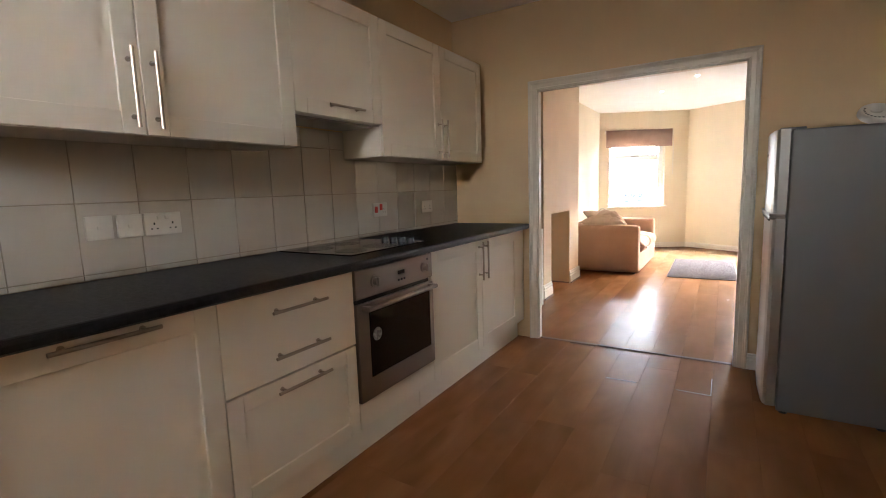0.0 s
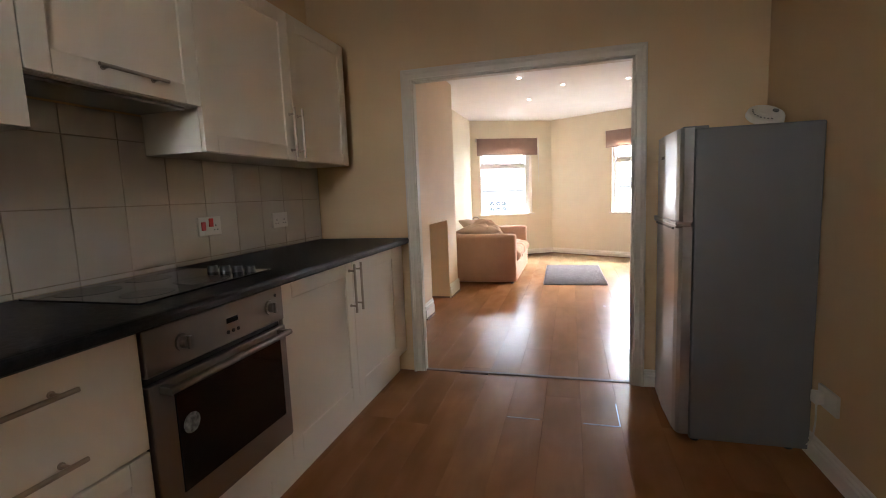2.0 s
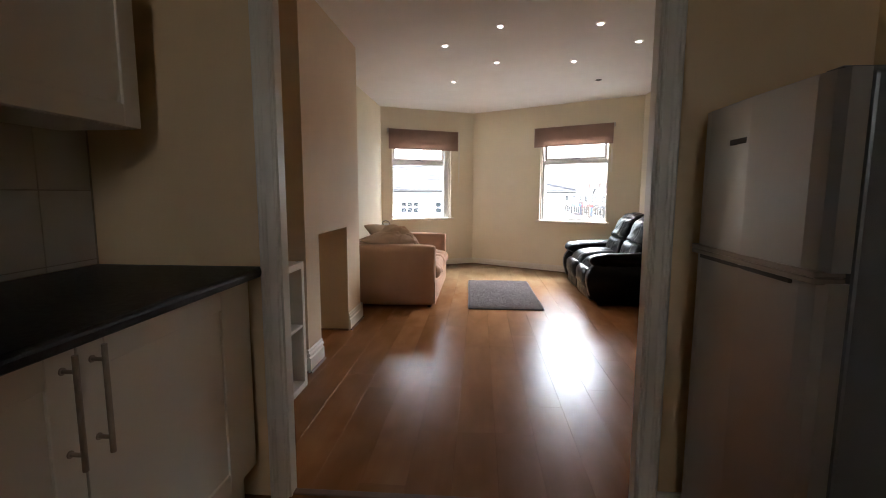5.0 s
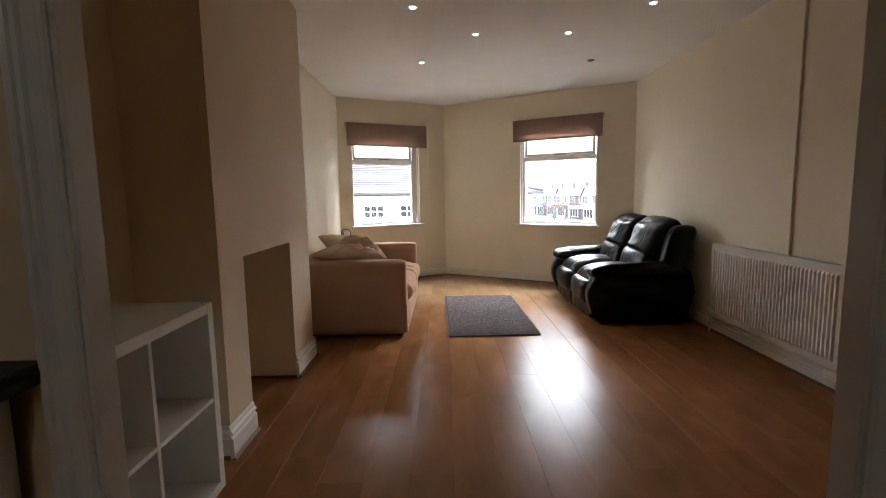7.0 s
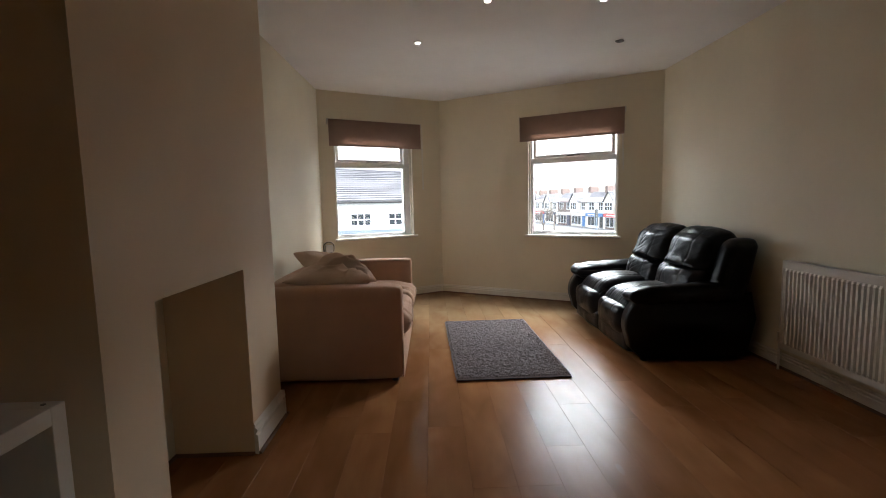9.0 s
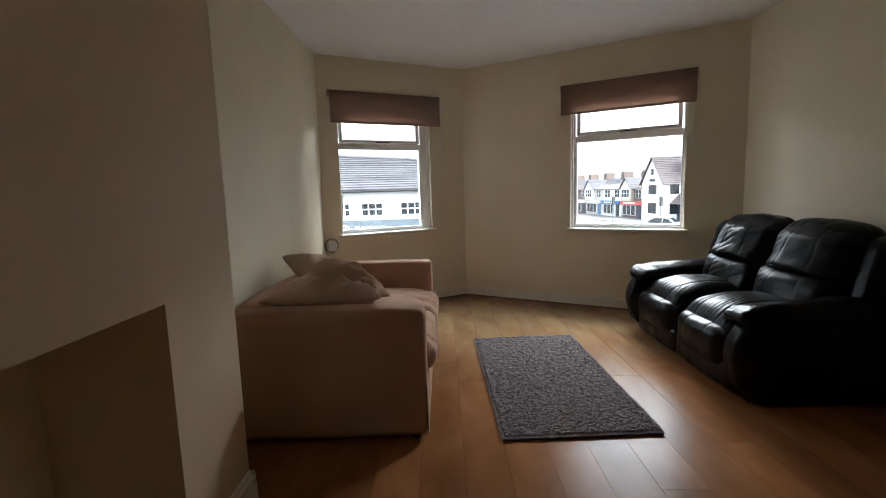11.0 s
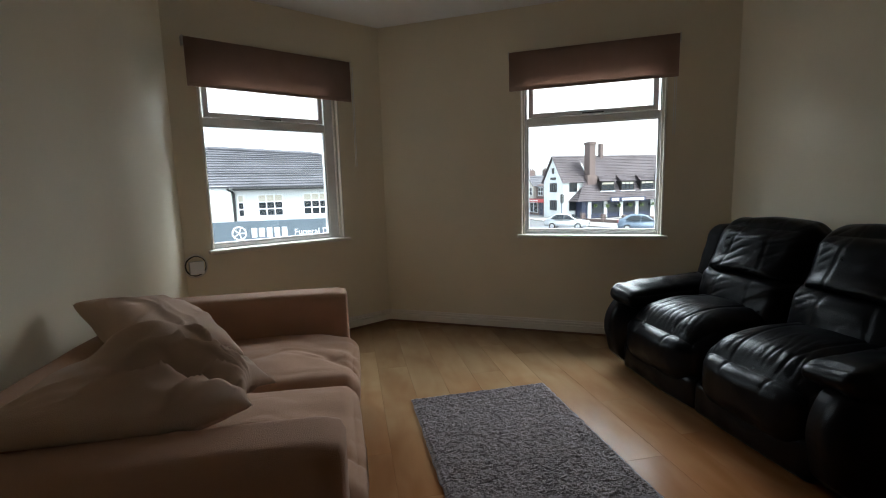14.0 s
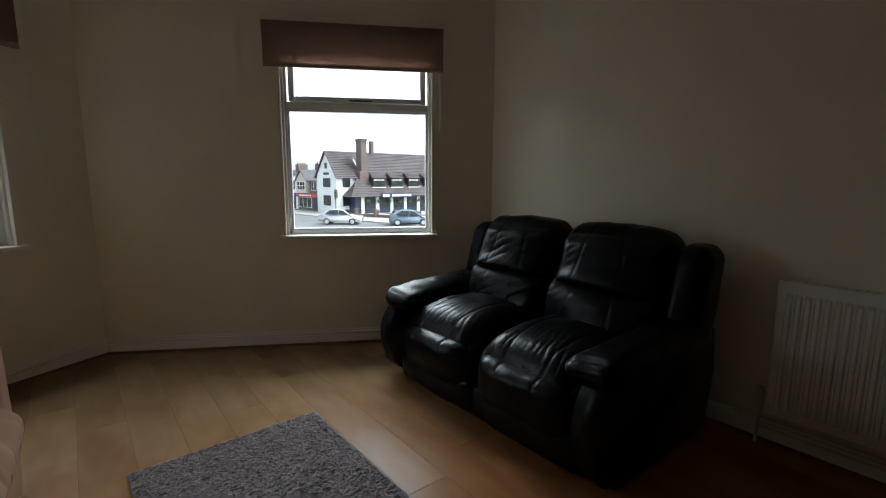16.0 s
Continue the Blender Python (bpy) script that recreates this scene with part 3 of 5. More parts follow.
def blind(m, a, b, z0, z1, cord_u, cord_z):
    th = thing("roller_blind", m, "brown fabric roller blind, mostly rolled up, above window", "blind", "window blinds")
    n = 0.055
    bm = bmesh.new()
    rows, cols = 6, 24
    grid = [[bm.verts.new((a + (b - a) * i / cols, n + 0.002 * math.sin(i * 0.9) * (1 - j / rows), z0 + (z1 - z0) * j / rows)) for i in range(cols + 1)] for j in range(rows + 1)]
    for j in range(rows):
        for i in range(cols):
            bm.faces.new((grid[j][i], grid[j][i + 1], grid[j + 1][i + 1], grid[j + 1][i]))
    bmesh.ops.solidify(bm, geom=bm.faces[:], thickness=0.003)
    part("fabric", bm, BLIND, th, smooth=False)
    part("bottom_bar", slab(a + 0.002, n - 0.007, z0 - 0.002, b - 0.002, n + 0.006, z0 + 0.022, 0.004), BLIND, th)
    part("roller", rod(bmesh.new(), (a, n - 0.026, z1 - 0.022), (b, n - 0.026, z1 - 0.022), 0.024, 20), BLIND, th, smooth=False)
    for e in (a, b):
        s = -1 if e == a else 1
        part("bracket", slab(min(e, e + s * 0.008), 0, z1 - 0.05, max(e, e + s * 0.008), n + 0.004, z1 + 0.006, 0.002), WHITEPL, th)
    bm = bmesh.new()
    for d in (0.0, 0.012):
        rod(bm, (cord_u + d, n - 0.02, z1 - 0.03), (cord_u + d, n - 0.02, cord_z), 0.0024, 6)
    rod(bm, (cord_u, n - 0.02, cord_z), (cord_u + 0.012, n - 0.02, cord_z), 0.0024, 6)
    part("cord", bm, UPVC, th, "thin white pull cord")


blind(FL, 0.300, 1.439, 1.82, 2.115, 0.266, 1.33)
blind(FR, LENR - 2.212, LENR - 1.080, 1.834, 2.106, LENR - 2.204, 1.46)

# ---- downlights ----
for x, y, lit in [(-0.623, 7.42, 1), (-0.160, 6.667, 1), (0.577, 6.665, 1), (1.005, 7.455, 0), (-0.622, 6.11, 1), (1.0, 6.11, 1), (-0.168, 5.67, 1), (0.575, 5.67, 1)]:
    th = thing("downlight", Matrix.Translation((x, y, LH)), "lit round recessed ceiling spotlight" if lit else "unlit round recessed ceiling spotlight", "ceiling light", "recessed spotlights")
    bm = bmesh.new()
    bmesh.ops.create_cone(bm, cap_ends=True, segments=28, radius1=0.031, radius2=0.035, depth=0.006, matrix=Matrix.Translation((0, 0, -0.003)))
    part("rim", bm, WHITEPL if lit else DARKL, th, "white rim" if lit else "dark metal rim")
    bm = bmesh.new()
    bmesh.ops.create_cone(bm, cap_ends=True, segments=24, radius1=0.019, radius2=0.020, depth=0.004, matrix=Matrix.Translation((0, 0, -0.008)))
    part("bulb", bm, LAMP if lit else DARKL, th)
    if lit:
        lp = new("spot_lamp", bpy.data.lights.new("spot_lamp", "SPOT"))
        lp.data.energy, lp.data.color, lp.data.spot_size, lp.data.spot_blend, lp.data.shadow_soft_size = SPOT, (1.0, 0.76, 0.52), radians(125), 0.9, 0.03
        lp.matrix_basis = Matrix.Translation((0, 0, -0.02))
        lp.parent = th

# ---- kitchen ----
FX = -1.138            # front of the base doors
UX = -1.434           # front of the wall doors


def shaker(th, x, y0, y1, z0, z1, rail=0.07, d=0.019):
    """A framed door whose face looks along +x: a sunk panel with two stiles and two rails."""
    g = 0.0015
    y0, y1, z0, z1 = y0 + g, y1 - g, z0 + g, z1 - g
    dr_ = part("door", slab(x - d + 0.001, y0 + 0.004, z0 + 0.004, x - 0.008, y1 - 0.004, z1 - 0.004), UNIT, th)
    for a, b in ((y0, y0 + rail), (y1 - rail, y1)):
        part("stile", slab(x - d, a, z0, x, b, z1, bev=0.002, seg=1), UNIT, dr_)
    for a, b in ((z0, z0 + rail), (z1 - rail, z1)):
        part("rail", slab(x - d, y0 + rail, a, x - 0.0004, y1 - rail, b, bev=0.002, seg=1), UNIT, dr_)
    return dr_


def bar_handle(parent, x, p, length, upright):
    bm = bmesh.new()
    y, z = p
    o = x + 0.032
    e = Vector((0, 0, length / 2)) if upright else Vector((0, length / 2, 0))
    c = Vector((o, y, z))
    rod(bm, c - e, c + e, 0.006)
    for k in (-0.72, 0.72):
        f = c + e * k
        rod(bm, (x, f.y, f.z), (o, f.y, f.z), 0.0045, 10)
        rod(bm, (x, f.y, f.z), (x + 0.003, f.y, f.z), 0.008, 12)
    return part("handle", bm, NICKEL, parent, "satin nickel bar handle", smooth=False)


def cabinet(name, y0, y1, z0, z1, xb, xf, label, group):
    th = thing(name, Matrix.Identity(4), label, "cabinet", group)
    part("body", slab(xb, y0 + 0.0005, z0, xf - 0.021, y1 - 0.0005, z1), UNIT, th)
    return th


def door(th, x, y0, y1, z0, z1, handle=None, upright=True, length=0.24, rail=0.07, flat=False):
    if flat:
        d = part("drawer_front", slab(x - 0.019, y0 + 0.0015, z0 + 0.0015, x, y1 - 0.0015, z1 - 0.0015, bev=0.002), UNIT, th)
    else:
        d = shaker(th, x, y0, y1, z0, z1, rail)
    if handle:
        bar_handle(d, x, handle, length, upright)
    return d


XB = KX0 + 0.004
Y = [0.41, 1.013, 1.62, 2.222, 2.82, 3.43]
ZB, ZT = 0.150, 0.862
b = cabinet("base_cabinet", Y[0], Y[1], ZB, ZT, XB, FX, "cream shaker base cabinet with a horizontal bar handle", "base cabinets")
door(b, FX, Y[0], Y[1], ZB, ZT, (0.710, 0.842), False, 0.25)
b = cabinet("drawer_cabinet", Y[1], Y[2], ZB, ZT, XB, FX, "cream drawer cabinet, two flat fronts over a framed one", "base cabinets")
df = door(b, FX, Y[1], Y[2], 0.542, ZT, None, False, flat=True)
bar_handle(df, FX, (1.318, 0.786), 0.25, False)
bar_handle(df, FX, (1.318, 0.625), 0.25, False)
door(b, FX, Y[1], Y[2], ZB, 0.538, (1.318, 0.50), False, 0.25, 0.06)
# oven housing and oven
oh = cabinet("oven_cabinet", Y[2], Y[3], ZB, 0.265, XB, FX, "cream cabinet panel under the built-in oven", "base cabinets")
part("front_panel", slab(FX - 0.019, Y[2] + 0.0015, ZB, FX, Y[3] - 0.0015, 0.267, bev=0.002), UNIT, oh)
ov = thing("oven", Matrix.Translation((FX, Y[2], 0.270)), "stainless steel built-in oven with black glass door", "oven")
W, H = Y[3] - Y[2], 0.587
part("body", slab(-0.56, 0.012, 0.0, -0.012, W - 0.012, H - 0.005), BLACKPL, ov, "dark oven case")
panel = part("control_panel", slab(-0.012, 0.004, H - 0.128, 0.010, W - 0.004, H, bev=0.004), STEEL, ov)
dr = part("oven_door", slab(-0.012, 0.004, 0.0, 0.012, W - 0.004, H - 0.150, bev=0.004), STEEL, ov)
part("door_glass", slab(0.004, 0.078, 0.098, 0.0145, W - 0.042, H - 0.182, bev=0.002), BLACKGLASS, dr, "black glass with a paper energy sticker")
bm = bmesh.new()
rod(bm, (0.05, 0.03, H - 0.168), (0.05, W - 0.03, H - 0.168), 0.0105)
for yy in (0.045, W - 0.045):
    box(bm, 0.010, yy - 0.012, H - 0.18, 0.052, yy + 0.012, H - 0.157, 0.004)
part("door_handle", bm, STEEL, dr, "steel rail handle")
bm = rod(bmesh.new(), (0.0146, 0.125, 0.285), (0.0152, 0.125, 0.285), 0.030, 20)
part("sticker", bm, mat("worn_sticker", (0.30, 0.30, 0.29), 0.6, var=0.5, scale=60), dr, "worn grey round sticker")
for yy in (0.125, 0.515):
    bm = bmesh.new()
    rod(bm, (0.010, yy, 0.523), (0.018, yy, 0.523), 0.026, 24)
    rod(bm, (0.018, yy, 0.523), (0.034, yy, 0.523), 0.018, 24, 0.016)
    box(bm, 0.030, yy - 0.006, 0.504, 0.042, yy + 0.006, 0.542, 0.003)
    part("knob", bm, STEEL, panel, "steel dial", smooth=False)
part("display", slab(0.009, 0.30, 0.523, 0.0115, 0.352, 0.540, bev=0.001), BLACKGLASS, panel, "small dark clock display")
for k in range(3):
    part("button", rod(bmesh.new(), (0.009, 0.303 + k * 0.023, 0.496), (0.013, 0.303 + k * 0.023, 0.496), 0.006, 14), BLACKPL, panel)
part("button", rod(bmesh.new(), (0.009, 0.553, 0.560), (0.012, 0.553, 0.560), 0.006, 14), BLACKPL, panel, "indicator lamp")
# double base cabinet
b = cabinet("base_cabinet", Y[3], Y[5], ZB, ZT, XB, FX, "cream shaker base cabinet with two doors and bar handles", "base cabinets")
door(b, FX, Y[3], Y[4], ZB, ZT, (Y[4] - 0.036, 0.727), True, 0.245)
door(b, FX, Y[4], Y[5], ZB, ZT, (Y[4] + 0.036, 0.727), True, 0.245)
part("filler_strip", slab(XB, Y[5] + 0.001, ZB, FX - 0.004, KY1 - 0.028, ZT, bev=0.002), UNIT, b)
pl = thing("plinth", Matrix.Identity(4), "cream plinth board under the base cabinets", "plinth")
part("board", slab(FX - 0.075, Y[0], 0.001, FX - 0.058, 2.15, ZB - 0.002, bev=0.001), UNIT, pl)
part("board", slab(FX - 0.075, 2.153, 0.001, FX - 0.058, KY1 - 0.028, ZB - 0.002, bev=0.001), UNIT, pl)
# worktop with a rounded front edge
prof = [(KX0 + 0.001, ZT + 0.001), (-1.11, ZT + 0.001), (-1.098, 0.868), (-1.092, 0.872), (-1.089, 0.888), (-1.091, 0.895), (-1.096, 0.900), (-1.103, 0.902), (KX0 + 0.001, 0.902)]
wt = part("worktop", prism(bmesh.new(), prof, 1, Y[0] - 0.02, KY1 - 0.001), WORKTOP, None)
tagged(wt, "black laminate worktop with a rounded edge over cabinets", "worktop")
hob = thing("hob", Matrix.Translation((0, 0, 0.902)), "black ceramic hob with four knobs set in the worktop", "hob")
part("glass_plate", slab(-1.70, 1.715, 0.0, -1.225, 2.295, 0.006, bev=0.002), BLACKGLASS, hob)
for cx, cy, r in ((-1.58, 1.84, 0.09), (-1.34, 1.84, 0.075), (-1.58, 2.06, 0.075), (-1.34, 2.06, 0.09)):
    bm = bmesh.new()
    rod(bm, (cx, cy, 0.0061), (cx, cy, 0.0065), r, 40)
    part("heating_zone", bm, mat("hob_zone", (0.03, 0.03, 0.032), 0.25), hob, "faint grey ring")
for k in range(4):
    bm = bmesh.new()
    rod(bm, (-1.44 + k * 0.058, 2.225, 0.006), (-1.44 + k * 0.058, 2.225, 0.030), 0.021, 20, 0.018)
    part("knob", bm, BLACKPL, hob, smooth=False)

# wall cabinets
UB, UT, HZ = 1.376, 2.105, 1.542
UYL = [0.42, 1.02, 1.643, 2.245, 2.862, 3.452]
b = cabinet("wall_cabinet", UYL[0], UYL[2], UB + 0.014, UT, XB, UX, "cream shaker wall cabinet with two doors and bar handles", "wall cabinets")
door(b, UX, UYL[0], UYL[1], UB + 0.014, UT, (UYL[1] - 0.036, 1.533), True, 0.245)
door(b, UX, UYL[1], UYL[2], UB + 0.014, UT, (UYL[1] + 0.036, 1.533), True, 0.245)
b = cabinet("hood_cabinet", UYL[2], UYL[3], HZ, UT, XB, UX, "cream cabinet over the hob hiding an extractor", "wall cabinets")
door(b, UX, UYL[2], UYL[3], HZ, UT, ((UYL[2] + UYL[3]) / 2 + 0.005, 1.596), False, 0.245)
part("extractor_grille", slab(-1.70, UYL[2] + 0.03, HZ - 0.012, UX - 0.05, UYL[3] - 0.03, HZ, bev=0.003), STEEL, b, "steel extractor underside")
b = cabinet("wall_cabinet", UYL[3], UYL[5], UB, UT, XB, UX, "cream shaker wall cabinet with two doors and bar handles", "wall cabinets")
door(b, UX, UYL[3], UYL[4], UB, UT, (UYL[4] - 0.036, 1.515), True, 0.245)
door(b, UX, UYL[4], UYL[5], UB, UT, (UYL[4] + 0.036, 1.515), True, 0.245)


def plate(y0, y1, z0, z1, name, label, marks, m=None):
    """A wall plate whose face looks along +x, with its rockers and sockets."""
    th = thing(name, m or Matrix.Translation((KX0 + 0.008, 0, 0)), label, "socket", "kitchen sockets")
    part("plate", slab(0, y0, z0, 0.012, y1, z1, bev=0.003), WHITEPL, th)
    for kind, y, z in marks:
        if kind == "rocker":
            part("switch", slab(0.011, y - 0.009, z - 0.007, 0.016, y + 0.009, z + 0.007, bev=0.002), WHITEPL, th)
        elif kind == "red":
            part("switch", slab(0.011, y - 0.013, z - 0.02, 0.016, y + 0.013, z + 0.02, bev=0.002), REDPL, th, "red rocker switch")
        else:
            bm = bmesh.new()
            box(bm, 0.0115, y - 0.003, z + 0.006, 0.0124, y + 0.003, z + 0.015)
            box(bm, 0.0115, y - 0.014, z - 0.012, 0.0124, y - 0.007, z - 0.007)
            box(bm, 0.0115, y + 0.007, z - 0.012, 0.0124, y + 0.014, z - 0.007)
            part("pin_holes", bm, BLACKPL, th, "dark pin holes")


plate(0.922, 1.008, 1.045, 1.13, "switch_plate", "white fused switch plate on the tiles", [("rocker", 0.965, 1.088)])
plate(1.022, 1.108, 1.045, 1.13, "switch_plate", "white fused switch plate on the tiles", [("rocker", 1.065, 1.088)])
plate(1.114, 1.255, 1.043, 1.13, "double_socket", "white double wall socket on the tiles", [("hole", 1.150, 1.078), ("hole", 1.220, 1.078), ("rocker", 1.17, 1.112), ("rocker", 1.20, 1.112)])
plate(2.47, 2.61, 1.025, 1.112, "cooker_switch", "white cooker switch with red rocker on the tiles", [("red", 2.497, 1.07), ("hole", 2.575, 1.06), ("red", 2.545, 1.085)])
plate(3.02, 3.16, 1.02, 1.106, "double_socket", "white double wall socket on the tiles", [("hole", 3.055, 1.055), ("hole", 3.125, 1.055)])


# ---- fridge ----
def fridge():
    x0, x1, y0, y1, h = 0.372, 0.905, 2.935, 3.49, 1.408
    th = thing("fridge_freezer", Matrix.Translation((x0, y0, 0)), "silver grey fridge freezer standing against the wall", "fridge")
    w, d = y1 - y0, x1 - x0
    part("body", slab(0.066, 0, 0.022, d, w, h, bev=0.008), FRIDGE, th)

    def leaf(z0, z1):
        o = [(0.060, 0.0), (0.060, w), (0.022, w), (0.010, w - 0.02), (0.003, w - 0.06), (-0.004, w / 2), (0.003, 0.06), (0.010, 0.02), (0.022, 0.0)]
        return soften(prism(bmesh.new(), o, 2, z0, z1), 0.003, 2, 50)
    top = part("freezer_door", leaf(1.012, h + 0.004), FRDOOR, th, "silver freezer door")
    low = part("fridge_door", leaf(0.045, 0.990), FRDOOR, th, "silver fridge door")
    for dd, z0, z1 in ((top, 1.000, 1.014), (low, 0.986, 1.000)):
        part("door_grip", slab(-0.006, 0.006, z0, 0.058, w - 0.006, z1, bev=0.004), STEEL, dd, "bright grip strip")
    part("grip_recess", slab(-0.004, 0.08, 0.975, 0.02, w - 0.06, 0.988, bev=0.003), BLACKPL, low)
    part("badge", slab(-0.004, 0.29, 1.30, 0.002, 0.37, 1.315, bev=0.001), BLACKPL, top, "small dark badge")
    bm = bmesh.new()
    box(bm, 0.02, 0.02, h, 0.12, 0.07, h + 0.012, 0.004)
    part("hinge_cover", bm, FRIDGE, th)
    for fx in (0.10, d - 0.06):
        for fy in (0.05, w - 0.05):
            part("foot", rod(bmesh.new(), (fx, fy, 0), (fx, fy, 0.024), 0.018, 14), BLACKPL, th)


fridge()
al = thing("smoke_alarm", pose(0.79, 3.24, 1.464, -52, 0, 8), "round white alarm lying tilted on top of the fridge", "alarm")
bm = bmesh.new()
rod(bm, (0, 0, 0), (0, -0.030, 0), 0.080, 40, 0.074)
part("body", soften(bm, 0.006, 2, 40), WHITEPL, al)
bm = bmesh.new()
for k in range(9):
    a0 = radians(150 + k * 15)
    rod(bm, (0.056 * math.cos(a0), -0.029, 0.056 * math.sin(a0)), (0.056 * math.cos(a0), -0.0312, 0.056 * math.sin(a0)), 0.0045, 10)
part("vent_slots", bm, DARKL, al, "ring of dark vent slots")
part("test_button", rod(bmesh.new(), (0.042, -0.029, 0.010), (0.042, -0.034, 0.010), 0.013, 18), DARKL, al, "grey test button")
part("vent_cap", rod(bmesh.new(), (-0.012, -0.029, 0.004), (-0.012, -0.035, 0.004), 0.026, 28, 0.022), WHITEPL, al)
ws = thing("wall_socket", Matrix.Translation((KX1, 2.82, 0.30)), "white wall socket with a white fridge plug in it", "socket")
part("plate", slab(-0.012, -0.073, -0.043, 0, 0.073, 0.043, bev=0.003), WHITEPL, ws)
part("plug", slab(-0.045, 0.012, -0.03, -0.012, 0.058, 0.02, bev=0.006), WHITEPL, ws)
cu = bpy.data.curves.new("cable", "CURVE")
cu.dimensions, cu.bevel_depth, cu.bevel_resolution = "3D", 0.0035, 3
sp = cu.splines.new("BEZIER")
pts = [(-0.03, 0.035, -0.03), (-0.03, 0.04, -0.14), (-0.022, 0.10, -0.24), (-0.02, 0.2, -0.29)]
sp.bezier_points.add(len(pts) - 1)
for q, p in zip(sp.bezier_points, pts):
    q.co, q.handle_left_type, q.handle_right_type = p, "AUTO", "AUTO"
cu.materials.append(WHITEPL)
cab = new("cable", cu)
cab.parent = ws

# ---- living room ----
shelf = thing("cube_shelf", Matrix.Translation((-1.735, 3.822, 0)), "white open cube shelf unit with four empty boxes", "shelf")
SW, SD = 0.772, 0.389
part("side_panel", slab(0, 0, 0, SD, 0.038, 0.765, bev=0.002), SHELF, shelf)
part("side_panel", slab(0, SW - 0.038, 0, SD, SW, 0.765, bev=0.002), SHELF, shelf)
part("top_panel", slab(0, 0.038, 0.727, SD, SW - 0.038, 0.765, bev=0.002), SHELF, shelf)
part("bottom_panel", slab(0, 0.038, 0.0, SD, SW - 0.038, 0.038, bev=0.002), SHELF, shelf)
part("divider", slab(0.002, SW / 2 - 0.008, 0.038, SD - 0.004, SW / 2 + 0.008, 0.727, bev=0.001), SHELF, shelf)
part("shelf_board", slab(0.002, 0.038, 0.374, SD - 0.004, SW / 2 - 0.008, 0.390, bev=0.001), SHELF, shelf)
part("shelf_board", slab(0.002, SW / 2 + 0.008, 0.374, SD - 0.004, SW - 0.038, 0.390, bev=0.001), SHELF, shelf)
for yy in (0.02, SW - 0.02):
    part("screw_cap", rod(bmesh.new(), (SD - 0.03, yy, 0.764), (SD - 0.03, yy, 0.7662), 0.005, 12), DARKL, shelf)
pk = thing("snack_packet", Matrix.Translation((-1.735 + 0.33, 3.822 + 0.335, 0.038)), "small crumpled red packet standing in the white shelf", "packet")
part("wrapper", soft(bmesh.new(), (0, 0, 0.045), (0.05, 0.07, 0.085), 0.016, cuts=12, bulge=(0.008, 0.004, 0), wrinkle=0.006, wscale=(40, 40, 30), seed=3.0), REDPL, pk, smooth=True)
part("print_panel", slab(0.026, -0.018, 0.035, 0.030, 0.018, 0.055, bev=0.002), WHITEPL, pk, "pale printed patch")


def radiator():
    y0, y1, z0, z1, xf = 5.30, 6.538, 0.158, 0.738, 1.725
    th = thing("radiator", Matrix.Translation((LX1, y0, 0)), "white ribbed panel radiator fixed on the wall", "radiator")
    L, f = y1 - y0, xf - LX1
    n = 38
    step = (L - 0.05) / n
    prof = [(f + 0.006, 0.0), (f + 0.006, 0.025)]
    for i in range(n):
        a = 0.025 + i * step
        prof += [(f + 0.006, a + step * 0.12), (f - 0.006, a + step * 0.30), (f - 0.006, a + step * 0.70), (f + 0.006, a + step * 0.88)]
    prof += [(f + 0.006, L), (f + 0.026, L), (f + 0.026, 0.0)]
    bm = bmesh.new()
    zs = [z0, z0 + 0.035, z0 + 0.05, z1 - 0.06, z1 - 0.045, z1]
    rings = []
    for k, z in enumerate(zs):
        flat = k in (0, 1, 4, 5)
        rings.append([bm.verts.new((f + 0.004 if flat and x < f + 0.02 else x, y, z)) for x, y in prof])
    m = len(prof)
    for a, b_ in zip(rings, rings[1:]):
        for i in range(m):
            bm.faces.new((a[i], a[(i + 1) % m], b_[(i + 1) % m], b_[i]))
    bm.faces.new(rings[0])
    bm.faces.new(rings[-1][::-1])
    part("front_panel", bm, RADI, th)
    part("back_panel", slab(-0.045, 0.01, z0 + 0.01, -0.03, L - 0.01, z1 - 0.01, bev=0.003), RADI, th)
    part("side_cover", slab(f + 0.004, -0.004, z0 + 0.012, -0.03, 0.004, z1 + 0.004, bev=0.002), RADI, th)
    part("side_cover", slab(f + 0.004, L - 0.004, z0 + 0.012, -0.03, L + 0.004, z1 + 0.004, bev=0.002), RADI, th)
    bm = bmesh.new()
    for k in range(40):
        yy = 0.02 + k * (L - 0.04) / 39
        box(bm, f + 0.008, yy - 0.004, z1 - 0.002, -0.032, yy + 0.004, z1 + 0.003)
    box(bm, f + 0.004, 0, z1 - 0.002, f + 0.012, L, z1 + 0.004)
    box(bm, -0.038, 0, z1 - 0.002, -0.03, L, z1 + 0.004)
    part("top_grille", bm, RADI, th)
    for yy in (0.2, L - 0.2):
        part("wall_bracket", slab(-0.032, yy - 0.02, z0 + 0.08, 0, yy + 0.02, z1 - 0.1), RADI, th)
    bm = bmesh.new()
    rod(bm, (-0.055, L + 0.03, 0.0), (-0.055, L + 0.03, z0 + 0.05), 0.0075)
    rod(bm, (-0.055, L, z0 + 0.04), (-0.055, L + 0.04, z0 + 0.04), 0.010)
    rod(bm, (-0.055, L + 0.03, z0 + 0.045), (-0.055, L + 0.03, z0 + 0.10), 0.016)
    part("valve", bm, WHITEPL, th, "white valve and pipe")


